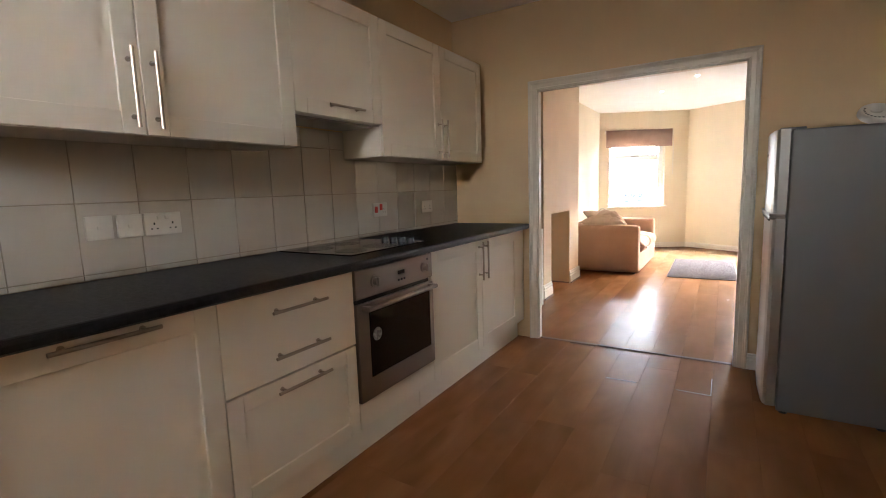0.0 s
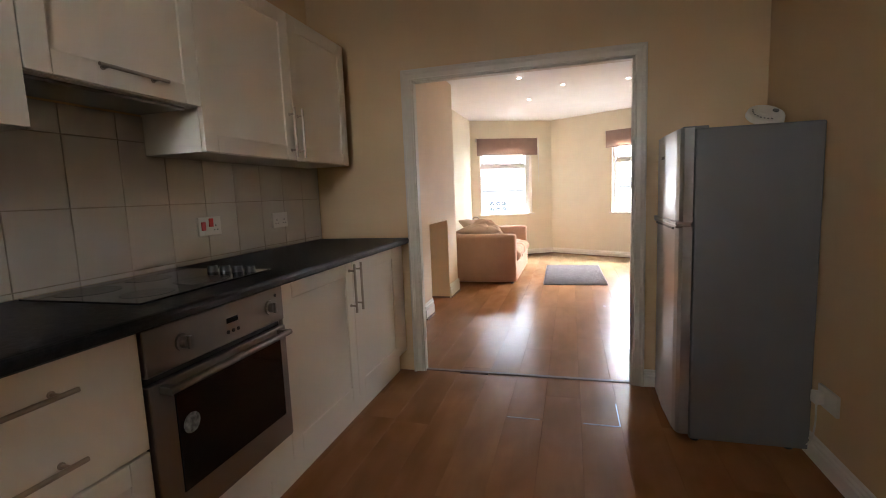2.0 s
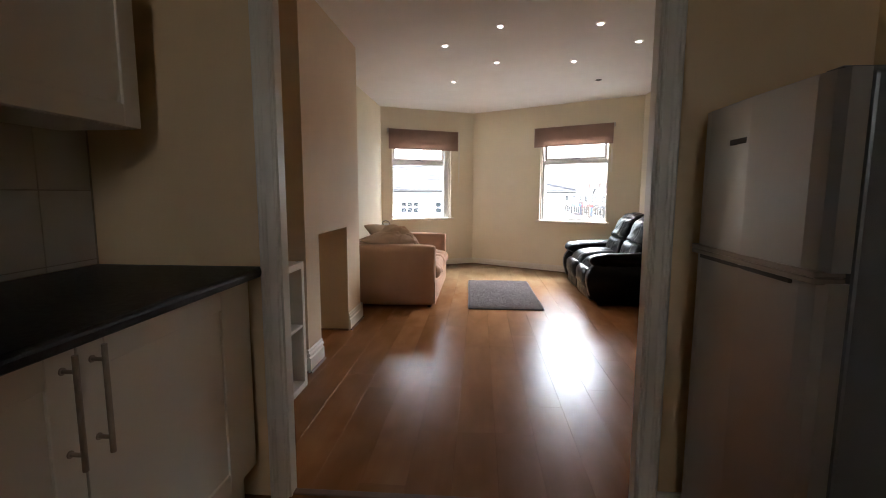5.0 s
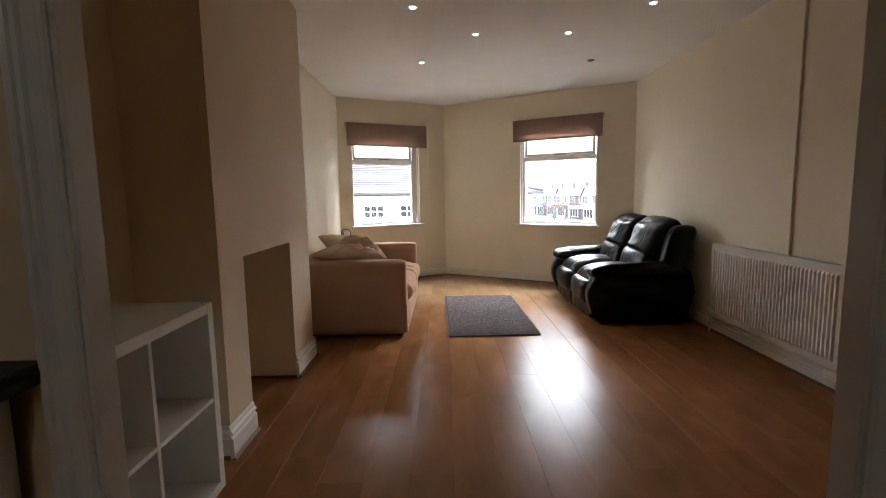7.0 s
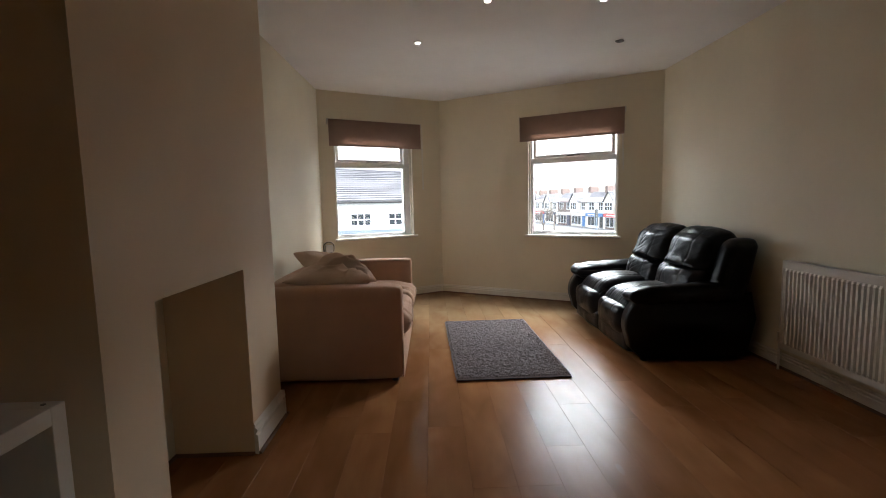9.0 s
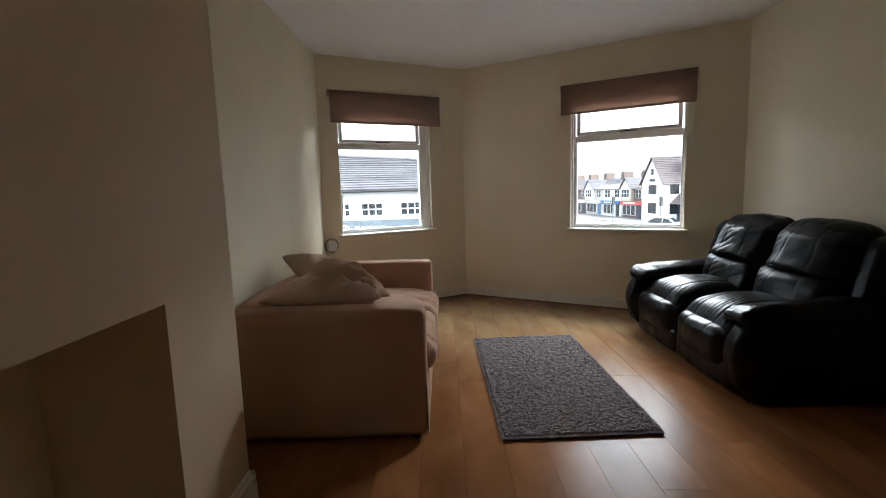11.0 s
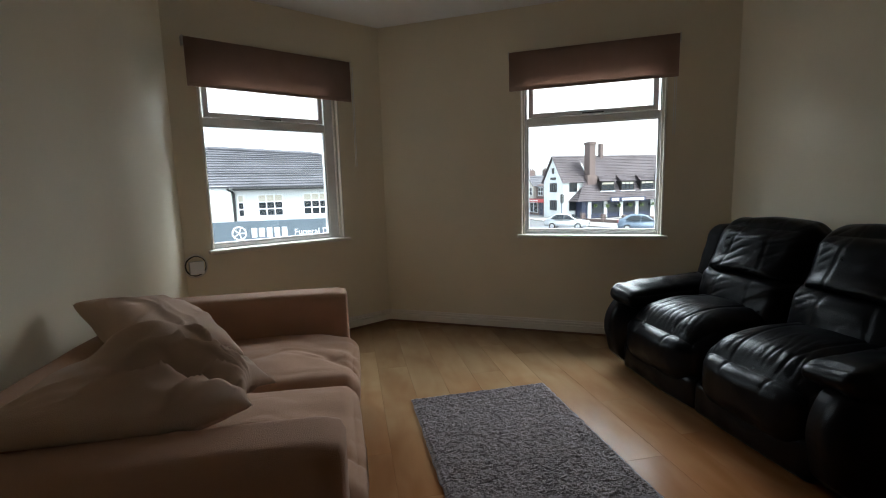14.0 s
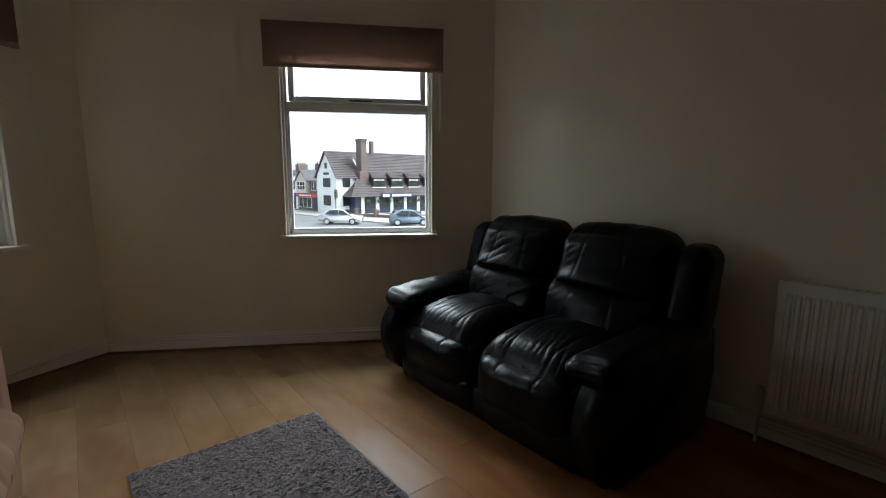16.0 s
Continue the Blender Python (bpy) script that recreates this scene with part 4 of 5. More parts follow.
radiator()
pp = thing("wall_pipe", Matrix.Translation((LX1, 5.81, 0)), "thin painted pipe trunking running up the wall", "pipe")
part("trunking", slab(-0.018, -0.012, 0.70, 0, 0.012, LH, bev=0.003), WALL, pp)

# socket box with a loop of cable below the window
sb = thing("cable_box", FL @ Matrix.Translation((1.485, 0, 0.667)), "small white junction box with a coil of cable", "cable box")
part("box", slab(-0.042, 0, -0.042, 0.042, 0.045, 0.042, bev=0.004), UPVC, sb)
for k, (r, c) in enumerate(((0.066, 0.0), (0.073, 0.004))):
    cu = bpy.data.curves.new("cable", "CURVE")
    cu.dimensions, cu.bevel_depth, cu.bevel_resolution = "3D", 0.006, 3
    sp = cu.splines.new("BEZIER")
    sp.bezier_points.add(5)
    for i, q in enumerate(sp.bezier_points):
        a = i * math.tau / 6 + k
        q.co = (c + r * 0.95 * math.cos(a), 0.012 + 0.004 * k, 0.01 + r * math.sin(a))
        q.handle_left_type = q.handle_right_type = "AUTO"
    sp.use_cyclic_u = True
    cu.materials.append(WHITEPL if k else BLACKPL)
    ob = new("cable", cu)
    ob.parent = sb


# ---- beige sofa ----
def beige_sofa():
    x0, y0, L, D, Ht = -1.70, 6.54, 1.61, 0.945, 0.63
    th = thing("fabric_sofa", Matrix.Translation((x0, y0, 0)), "beige fabric two-seat sofa with box arms and loose seats", "sofa")
    aw, bw = 0.17, 0.20
    part("base", soft(bmesh.new(), (D / 2, L / 2, 0.16), (D - 0.02, L - 0.03, 0.27), 0.02, 8), FABRIC, th, smooth=True)
    softpart("arm", FABRIC, th, (D / 2, aw / 2, Ht / 2 + 0.012), (D, aw, Ht - 0.02), 0.035, cuts=18, bulge=(0.004, 0.008, 0.008), wrinkle=0.003, wscale=(3, 3, 4))
    softpart("arm", FABRIC, th, (D / 2, L - aw / 2, Ht / 2 + 0.012), (D, aw, Ht - 0.02), 0.03, cuts=18, bulge=(0.004, 0.008, 0.004), wrinkle=0.003, wscale=(3, 3, 4), seed=5)
    softpart("backrest", FABRIC, th, (bw / 2, L / 2, Ht / 2 + 0.02), (bw, L - 2 * aw + 0.01, Ht - 0.025), 0.05, cuts=18, bulge=(0.01, 0, 0.01), wrinkle=0.005, wscale=(3, 3, 4))
    w = (L - 2 * aw) / 2

    def folds(seed):
        def shape(o, p):
            k = max(0.0, p.x) ** 2
            fold = math.sin(9 * o.y + 3 * o.x + seed + 3 * noise.noise(Vector((o.x * 4, o.y * 5, seed))))
            o.z += 0.010 * fold * (0.3 + k) * (1 if p.z > 0 else 0.2) - 0.02 * k * (p.z > 0)
            crease = 1 - abs(math.sin(6.5 * o.y + 1.2 * o.x + 1.7 * seed + 1.5 * noise.noise(Vector((o.x * 3, o.y * 4, seed + 5)))))
            o.z -= 0.024 * crease ** 6 * (0.35 + k) * (p.z > 0)
            fine = 1 - abs(math.sin(21 * o.y + 2.5 * o.x + 2.3 * seed + 2.5 * noise.noise(Vector((o.x * 5, o.y * 6, seed + 9)))))
            live = max(0.0, 0.25 + noise.noise(Vector((o.x * 4, o.y * 4, seed + 3))))
            o.z -= 0.014 * fine ** 4 * live * (p.z > 0) * (0.3 + k)
            o.x -= 0.012 * k * fine ** 3 * live + 0.006 * k * math.sin(9 * o.y + seed)
            return o
        return shape
    for k in range(2):
        softpart("seat_cushion", FABRIC, th, (bw + (D - bw + 0.03) / 2, aw + w * (k + 0.5), 0.355), (D - bw + 0.04, w - 0.004, 0.17), 0.055, cuts=64,
                 bulge=(0.015, 0.0, 0.025), wrinkle=0.007, wscale=(4, 7, 6), seed=k * 7.3, shape=folds(k * 2.0))
    part("skirt", slab(D - 0.004, 0.012, 0.03, D + 0.003, L - 0.012, 0.27, bev=0.003), FABRIC, th, "flat fabric front")
    for fx in (0.06, D - 0.06):
        for fy in (0.06, L - 0.06):
            part("foot", rod(bmesh.new(), (fx, fy, 0), (fx, fy, 0.035), 0.022, 12), BLACKPL, th)


beige_sofa()


def cushion(m, size, label, heap, seed):
    """A soft square cushion that thins towards its pinched corners; heap folds it into two lobes."""
    bm = bmesh.new()
    n = 64
    vs = {}
    for side in (1, -1):
        for i in range(n + 1):
            for j in range(n + 1):
                u, v = 2 * i / n - 1, 2 * j / n - 1
                rim = i in (0, n) or j in (0, n)
                if rim and side < 0:
                    vs[side, i, j] = vs[1, i, j]
                    continue
                h = (max(0.0, 1 - u * u) * max(0.0, 1 - v * v)) ** 0.42
                pin = 1 - 0.14 * (1 - u * u) * v * v - heap * 0.42 * max(0.0, u) ** 2
                pin2 = 1 - 0.14 * (1 - v * v) * u * u
                x, y = u * size[0] / 2 * pin2, v * size[1] / 2 * pin
                q = Vector((u * 1.6 + seed, v * 1.6, side * 0.7))
                warp = Vector((noise.noise(q), noise.noise(q + Vector((7, 0, 0))), 0)) * 0.5
                k = 1 - abs(noise.noise((q + warp) * 1.2)) * 2.0
                z = side * size[2] / 2 * h + 0.012 * h * k
                ang = math.atan2(v, 1.15 - u)
                z += heap * 0.028 * (1 - abs(math.sin(ang * 6 + seed + 0.8 * noise.noise(Vector((u * 3, v * 3, seed)))))) ** 1.5 * max(0.0, u + 0.25) * h * side
                # creases drawn out of the far corner
                run = math.atan2(v + 1.3, u + 1.5)
                cr = (1 - abs(math.sin(run * 9 + seed + 1.2 * noise.noise(Vector((u * 1.5, v * 1.5, seed)))))) ** 3
                z += side * 0.017 * cr * h * max(0.0, 0.3 + noise.noise(Vector((u * 2 + 4, v * 2, seed))))
                if heap:
                    star = math.atan2(v - 0.05, 1.05 - u)
                    rid = (1 - abs(math.sin(star * 6.5 + 0.9 * noise.noise(Vector((u * 2.5, v * 2.5, seed + 2)))))) ** 2
                    z += heap * 0.042 * rid ** 1.5 * h * max(0.0, min(1.0, 0.55 + u, 1.9 * (1.05 - u))) * (side > 0)
                    if side > 0:
                        z += heap * 0.100 * math.exp(-((u - 0.02) / 0.46) ** 2 - ((v - 0.40) / 0.34) ** 2) * h ** 0.5
                        cut = (v + 0.12 + 0.30 * u + 0.12 * noise.noise(Vector((u * 2, seed, 0)))) / 0.13
                        z -= heap * 0.080 * math.exp(-cut * cut) * h * min(1.0, max(0.0, u + 0.55))
                        fold = math.sin(9 * (u - 0.6 * v) + 2 * noise.noise(Vector((u * 2, v * 2, seed))))
                        z += heap * 0.016 * fold * max(0.0, v + 0.1) * h
                    z -= heap * 0.07 * max(0.0, v) ** 2
                vs[side, i, j] = bm.verts.new((x, y, z))
    for side in (1, -1):
        for i in range(n):
            for j in range(n):
                q = [vs[side, i, j], vs[side, i + 1, j], vs[side, i + 1, j + 1], vs[side, i, j + 1]]
                bm.faces.new(q)
    ob = part("scatter_cushion", bm, PILLOW, None, "", True, m)
    return tagged(ob, label, "cushion", "sofa cushions")


cushion(pose(-1.43, 7.48, 0.645, 0, 24, 0) @ Matrix.Rotation(radians(45), 4, "Z"), (0.44, 0.44, 0.20), "plump beige cloth cushion leaning on the sofa back", 0.0, 2.0)
cushion(pose(-1.25, 6.87, 0.668, 2, 1, -2), (0.58, 0.46, 0.14), "crumpled beige cloth cushion lying over the sofa arm", 1.0, 9.0)


# ---- black leather sofa ----
def leather_sofa():
    th = thing("leather_sofa", Matrix.Translation((0.82, 6.74, 0)), "black leather two-seat recliner sofa with padded arms", "sofa")
    L, D, aw = 1.45, 0.93, 0.135
    w = (L - 2 * aw) / 2

    def arm(y, seed, s):
        o = []
        for i in range(13):
            a = math.pi * (1.06 - i * 0.58 / 12)
            o.append((0.20 + 0.21 * math.cos(a), 0.27 + 0.21 * math.sin(a)))
        out = [(0.10, 0.035), (0.03, 0.10)] + o + [(0.50, 0.47), (0.86, 0.49), (0.90, 0.30), (0.84, 0.035)]
        body = part("arm", soften(prism(bmesh.new(), out, 1, y + 0.006, y + aw - 0.004), 0.026, 4, 40), LEATHER, th, smooth=True)

        def drop(o_, p):
            k = max(0.0, -p.x)
            o_.z += 0.016 * p.x + 0.010 * k ** 4 - 0.020 * p.y * s * (1 + p.z) * 0.5
            o_.y += s * 0.012 * k ** 2
            o_.z += 0.004 * (1 - abs(math.sin(26 * o_.x + 5 * o_.y + seed))) ** 3 * max(0.0, p.z) * max(0.0, -p.x - 0.2)
            o_.x += 0.006 * math.sin(30 * o_.y + seed)
            return o_
        softpart("arm_pad", LEATHER, body, (0.43, y + aw / 2 + s * 0.028, 0.474), (0.80, aw + 0.085, 0.105), 0.050, cuts=30, bulge=(0.025, 0.006, 0.030), wrinkle=0.008, wscale=(9, 7, 8), seed=seed, shape=drop)
    arm(0.0, 1.0, 1)
    arm(L - aw, 4.0, -1)
    part("base", soft(bmesh.new(), (0.47, L / 2, 0.15), (0.74, L - 2 * aw - 0.01, 0.22), 0.03, 8), LEATHER, th, smooth=True)

    def gather(v, seed, pitch):
        """Height of fine gathers that run across v, uneven in width and length."""
        return (1 - abs(math.sin(math.pi * v / pitch + seed))) ** 2

    def creases(seed, y):
        def shape(o, p):
            fx = max(0.0, -p.x)
            front = max(0.0, 1 - abs(p.x + 0.55) / 0.42) ** 0.8
            wv = o.y + 0.03 * noise.noise(Vector((o.x * 6, o.y * 4, seed))) + 0.10 * (o.x + 0.3) * (1 if o.y > 0 else -1)
            live = max(0.0, 0.55 + noise.noise(Vector((o.y * 7 + seed, o.x * 5, 2.0))))
            if p.z > -0.5:
                k = gather(wv + 0.02 * noise.noise(Vector((o.y * 22, o.x * 9, seed))), seed, 0.034 + 0.012 * noise.noise(Vector((seed, o.x * 3, 1.5)))) * front * live * min(1.0, max(0.0, (p.z + 0.1) / 0.7))
                o.z -= 0.0065 * k
                o.x += 0.004 * k * fx
            for q in (-0.13, 0.13):
                d = (o.y - q * (1 - 0.2 * fx)) / 0.007
                o.z -= 0.005 * math.exp(-d * d) * min(1.0, max(0.0, p.z + 0.5))
            o.z -= 0.055 * fx ** 2 * max(0.0, p.z)
            return o
        return shape
    for k in range(2):
        y = aw + w * (k + 0.5)
        s = softpart("seat_cushion", LEATHER, th, (0.362, y, 0.275), (0.70, w + 0.004, 0.375), 0.145, cuts=84, bulge=(0.03, 0.0, 0.035), wrinkle=0.006, wscale=(4, 6, 5), seed=k * 5.1, shape=creases(k * 2.2, y))
        softpart("footrest_flap", LEATHER, th, (0.112, y, 0.118), (0.15, w - 0.002, 0.165), 0.030, cuts=18, bulge=(0.02, 0, 0.0), wrinkle=0.007, wscale=(5, 9, 6), seed=k * 3.3 + 1)

        def lean(o, p, y=y, tall=0.0):
            for q in (-0.115, 0.115):
                d = (o.y - q + 0.10 * o.z * (1 if q > 0 else -1)) / 0.007
                o.x += 0.0045 * math.exp(-d * d) * (p.x < 0.2)
            v = o.z + 0.5 * o.y + 0.02 * noise.noise(Vector((o.y * 9, o.z * 9, y)))
            live = max(0.0, noise.noise(Vector((o.y * 6 + y * 5, o.z * 6, 1.0))) + 0.1)
            o.x += 0.012 * gather(v, y, 0.05) * live * (p.x < 0)
            o.x += (o.z - 0.0) * 0.30
            o.x -= 0.02 * (1 - p.y * p.y)
            o.x -= 0.035 * math.exp(-((p.z + 0.55 + 0.35 * p.y * p.y) / 0.32) ** 2) * (p.x < 0) * tall
            return o
        softpart("lumbar_cushion", LEATHER, th, (0.630, y, 0.520), (0.22, w - 0.004, 0.27), 0.075, cuts=56, bulge=(0.03, 0, 0.02), wrinkle=0.008, wscale=(7, 6, 9), seed=k * 2.7 + 3, shape=lean)
        softpart("head_cushion", LEATHER, th, (0.735, y, 0.748), (0.22, w + 0.006, 0.315), 0.095, cuts=60, bulge=(0.035, 0, 0.03), wrinkle=0.010, wscale=(6, 5, 8), seed=k * 4.7 + 6, shape=lambda o, p, f=lean: f(o, p, tall=1.0))
    for y, s in ((0.075, 1), (L - 0.075, -1)):
        def tilt(o, p, s=s):
            o.x += o.z * 0.26
            return o
        softpart("back_wing", LEATHER, th, (0.760, y, 0.645), (0.22, 0.165, 0.42), 0.06, cuts=16, bulge=(0.01, 0.01, 0.015), wrinkle=0.006, seed=y, shape=tilt)

    def tilt2(o, p):
        o.x += o.z * 0.22
        return o
    softpart("back_shell", LEATHER, th, (0.80, L / 2, 0.43), (0.10, L - 0.14, 0.76), 0.04, cuts=12, shape=tilt2)
    for fx in (0.14, 0.80):
        for fy in (0.08, L - 0.08):
            part("foot", rod(bmesh.new(), (fx, fy, 0), (fx, fy, 0.05), 0.025, 14), BLACKPL, th)


leather_sofa()

# ---- shaggy rug ----
RUGM = Matrix.Translation((-0.045, 7.262, 0)) @ Matrix.Rotation(radians(1.2), 4, "Z")
rug = thing("rug", RUGM, "grey shaggy pile rug on the laminate floor", "rug")
RW, RL = 0.76, 1.46
part("backing", slab(-RW / 2, -RL / 2, 0.001, RW / 2, RL / 2, 0.010, bev=0.003), RUGBASE, rug)
NX, NY = 210, 540
verts, faces = [], []
for j in range(NY + 1):
    for i in range(NX + 1):
        x, y = (i / NX - 0.5) * RW, (j / NY - 0.5) * RL
        q = Vector((x * 80, y * 150, 0))
        wq = Vector((noise.noise(q * 0.55), noise.noise(q * 0.55 + Vector((9, 4, 0))), 0)) * 1.1
        k = noise.noise(q + wq) * 1.5 + 0.2
        k2 = noise.noise(q * 2.7 + Vector((3, 8, 1)))
        edge = min(1.0, 40 * min(i / NX, 1 - i / NX) + 0.3, 75 * min(j / NY, 1 - j / NY) + 0.3)
        wob = 0.006 * noise.noise(Vector((x * 30, y * 30, 5)))
        out = 1.0 + (0.012 if edge < 0.5 else 0.0)
        verts.append((x * out + wob, y * out + wob, 0.006 + edge * (0.016 + 0.0038 * max(-0.8, k) + 0.0025 * k2)))
for j in range(NY):
    for i in range(NX):
        a = j * (NX + 1) + i
        faces.append((a, a + 1, a + NX + 2, a + NX + 1))
me = bpy.data.meshes.new("shag")
me.from_pydata(verts, [], faces)
me.materials.append(RUG)
ob = new("shag", me)
ob.parent = rug
tagged(ob, kind="stuff")

# ---- splashback tiles ----
splash = structure("trim_splashback", slab(KX0, Y[0], 0.903, KX0 + 0.005, KY1 - 0.001, 1.53), GROUT, "white glazed wall tiles above the worktop")
TW, TH = 0.2043, 0.252
tiles = {}
y = 0.902 - 3 * TW
while y < KY1 - 0.01:
    z = 0.924 - TH
    while z < 1.53:
        a, b_, c, d = max(y, Y[0]), min(y + TW, KY1 - 0.002), max(z, 0.904), min(z + TH, 1.53)
        if b_ - a > 0.02 and d - c > 0.012:
            key = (round(b_ - a, 4), round(d - c, 4))
            if key not in tiles:
                o = part("tile", slab(0, 0.0013, 0.0013, 0.0085, key[0] - 0.0013, key[1] - 0.0013, bev=0.0012, seg=1), TILE, splash)
                tiles[key] = o.data
            else:
                o = new("tile", tiles[key])
                o.parent = splash
            o.matrix_basis = Matrix.Translation((KX0 + 0.001, a, c))
        z += TH
    y += TW

# ---- outside: the street under a white sky ----
GZ = -3.3
ASPHALT = mat("asphalt", (0.17, 0.17, 0.175), 0.85, var=0.2, scale=0.3, bump=0.3, bscale=30)
PAVING = mat("concrete_paving", (0.38, 0.36, 0.34), 0.85, var=0.15, scale=0.8, bump=0.2, bscale=20)
RENDERW = mat("white_render", (0.72, 0.73, 0.72), 0.75, var=0.06, scale=0.6, bump=0.1, bscale=30)
SLATE = mat("grey_roof_tile", (0.115, 0.112, 0.125), 0.7, var=0.2, scale=0.9, bump=0.2, bscale=18, rand=0.18, island=True)
CLAYTILE = mat("brown_clay_tile", (0.085, 0.068, 0.072), 0.75, var=0.22, scale=0.8, bump=0.2, bscale=14)
REDBRICK = mat("red_brick", (0.155, 0.112, 0.100), 0.8, var=0.25, scale=5, bump=0.3, bscale=30)
STONE = mat("pale_stone", (0.50, 0.46, 0.40), 0.8, var=0.12, scale=1.2)
NAVY = mat("navy_paint", (0.018, 0.025, 0.06), 0.45, var=0.2, scale=2)
SIGNGREY = mat("slate_blue_fascia", (0.10, 0.125, 0.15), 0.5, var=0.1, scale=1)
SIGNWHITE = mat("white_lettering", (0.8, 0.8, 0.8), 0.5)
DARKPANE = mat("dark_window_pane", (0.025, 0.03, 0.035), 0.08, var=0.2, scale=1)
BLACKWOOD = mat("black_timber", (0.02, 0.018, 0.017), 0.6, var=0.2, scale=3)
SHOPRED = mat("red_shop_fascia", (0.42, 0.05, 0.05), 0.5)
SHOPBLUE = mat("blue_shop_fascia", (0.04, 0.12, 0.28), 0.5)
BLINDW = mat("cream_window_blind", (0.55, 0.5, 0.4), 0.8)
BARK = mat("grey_bark", (0.12, 0.10, 0.085), 0.9, var=0.25, scale=4, bump=0.4, bscale=30)
CARSILVER = mat("silver_car_paint", (0.62, 0.63, 0.64), 0.25, 0.4, var=0.03, coat=0.5)
CARBLUE = mat("blue_grey_car_paint", (0.20, 0.25, 0.31), 0.25, 0.3, var=0.03, coat=0.5)
RUBBER = mat("tyre_rubber", (0.02, 0.02, 0.02), 0.8)

bm = bmesh.new()
bmesh.ops.create_grid(bm, x_segments=8, y_segments=8, size=2000, matrix=Matrix.Translation((0, 0, GZ)))
g = part("ground", bm, ASPHALT)
tagged(g, "grey asphalt road surface reaching to the distance", "road", "", "structure")
pv = part("pavement", soften(prism(bmesh.new(), [(19.5, 66), (22.5, 47), (24.5, 41), (60, 30), (60, 56), (24.6, 56.5), (22.5, 66)], 2, GZ - 0.1, GZ + 0.12), 0.03, 1, 40), PAVING)
tagged(pv, "pale concrete pavement with a raised kerb", "pavement", "", "structure")


def at(x, y, z=GZ, rz=0):
    return pose(x, y, z, 0, 0, rz)


def casement(parent, x0, x1, z0, z1, y, cols, rows, blind_h=0.0, dark=False, name="window"):
    """A window in a wall that faces -y: frame bars, panes and a part-lowered blind."""
    bm = bmesh.new()
    w = 0.05
    for i in range(cols + 1):
        x = x0 + (x1 - x0) * i / cols
        box(bm, x - w / 2, y - 0.05, z0, x + w / 2, y + 0.03, z1)
    for j in range(rows + 1):
        z = z0 + (z1 - z0) * j / rows
        box(bm, x0, y - 0.045, z - w / 2, x1, y + 0.03, z + w / 2)
    win = part(name, bm, BLACKWOOD if dark else UPVC, parent)
    part("pane", slab(x0, y - 0.012, z0, x1, y + 0.004, z1), DARKPANE, win)
    if blind_h:
        part("blind", slab(x0 + 0.02, y - 0.022, z1 - blind_h, x1 - 0.02, y - 0.016, z1), BLINDW, win, "half-lowered cream blind")
    return win


def tiled_roof(parent, a, b, c, d, rows, material, name="roof", thick=0.05):
    """A roof slope as overlapping courses, from the eave a-b up to the ridge d-c."""
    a, b, c, d = (Vector(p) for p in (a, b, c, d))
    n = (b - a).cross(d - a).normalized()
    if n.z < 0:
        n = -n
    bm = bmesh.new()
    for i in range(rows):
        s, e = i / rows, min(1.0, (i + 1.25) / rows)
        p = [a.lerp(d, s), b.lerp(c, s), b.lerp(c, e), a.lerp(d, e)]
        lo = [bm.verts.new(v) for v in p]
        lift = [thick, thick, 0.0, 0.0]
        hi = [bm.verts.new(v + n * (k + 0.01)) for v, k in zip(p, lift)]
        bm.faces.new(hi)
        bm.faces.new(lo[::-1])
        for k in range(4):
            bm.faces.new((lo[k], lo[(k + 1) % 4], hi[(k + 1) % 4], hi[k]))
    return part(name, bm, material, parent)


# white shop building with a slate roof, across the side street
sh = thing("shop_building", at(0, 27.0), "white rendered two-storey shop building with grey tiled roof", "building")
E0, RZ = 1.27 - GZ, 3.12 - GZ
part("wall", slab(-10.9, 0, 0, 4.2, 7.5, E0), RENDERW, sh)
part("wall", slab(-10.9, -0.35, 0, -5.62, 0.0, E0 + 0.12), RENDERW, sh)
tiled_roof(sh, (-11.2, -0.5, E0 + 0.05), (4.7, -0.3, E0 - 0.02), (-2.6, 3.6, RZ - 0.22), (-7.4, 3.6, RZ + 0.1), 15, SLATE)
tiled_roof(sh, (4.7, -0.3, E0), (4.7, 7.8, E0), (-2.6, 3.65, RZ - 0.22), (-2.6, 3.6, RZ - 0.22), 15, SLATE)
tiled_roof(sh, (-11.2, 7.8, E0), (-11.2, -0.5, E0), (-7.4, 3.6, RZ + 0.1), (-7.4, 3.65, RZ + 0.1), 15, SLATE)
bm = bmesh.new()
for p, q in (((-11.2, -0.5, E0 + 0.1), (-7.4, 3.6, RZ + 0.17)), ((4.7, -0.3, E0 + 0.1), (-2.6, 3.6, RZ - 0.15)), ((-7.4, 3.6, RZ + 0.17), (-2.6, 3.6, RZ - 0.15))):
    rod(bm, p, q, 0.10, 8)
part("ridge_tile", bm, SLATE, sh, "grey hip and ridge tiles")
bm = bmesh.new()
rod(bm, (-5.5, -0.42, E0 - 0.03), (4.7, -0.38, E0 - 0.06), 0.06, 8)
rod(bm, (-5.55, -0.1, E0 - 0.2), (-5.55, -0.1, 3.0), 0.05, 8)
rod(bm, (-5.7, -0.45, E0 - 0.03), (-5.55, -0.1, E0 - 0.2), 0.05, 8)
part("gutter", bm, BLACKPL, sh, "dark gutter and downpipe")
for x0, x1, c, r in ((-7.22, -6.70, 2, 3), (-9.6, -8.6, 3, 3)):
    casement(sh, x0, x1, 0.13 - GZ, 1.14 - GZ, -0.36, c, r, 0.3)
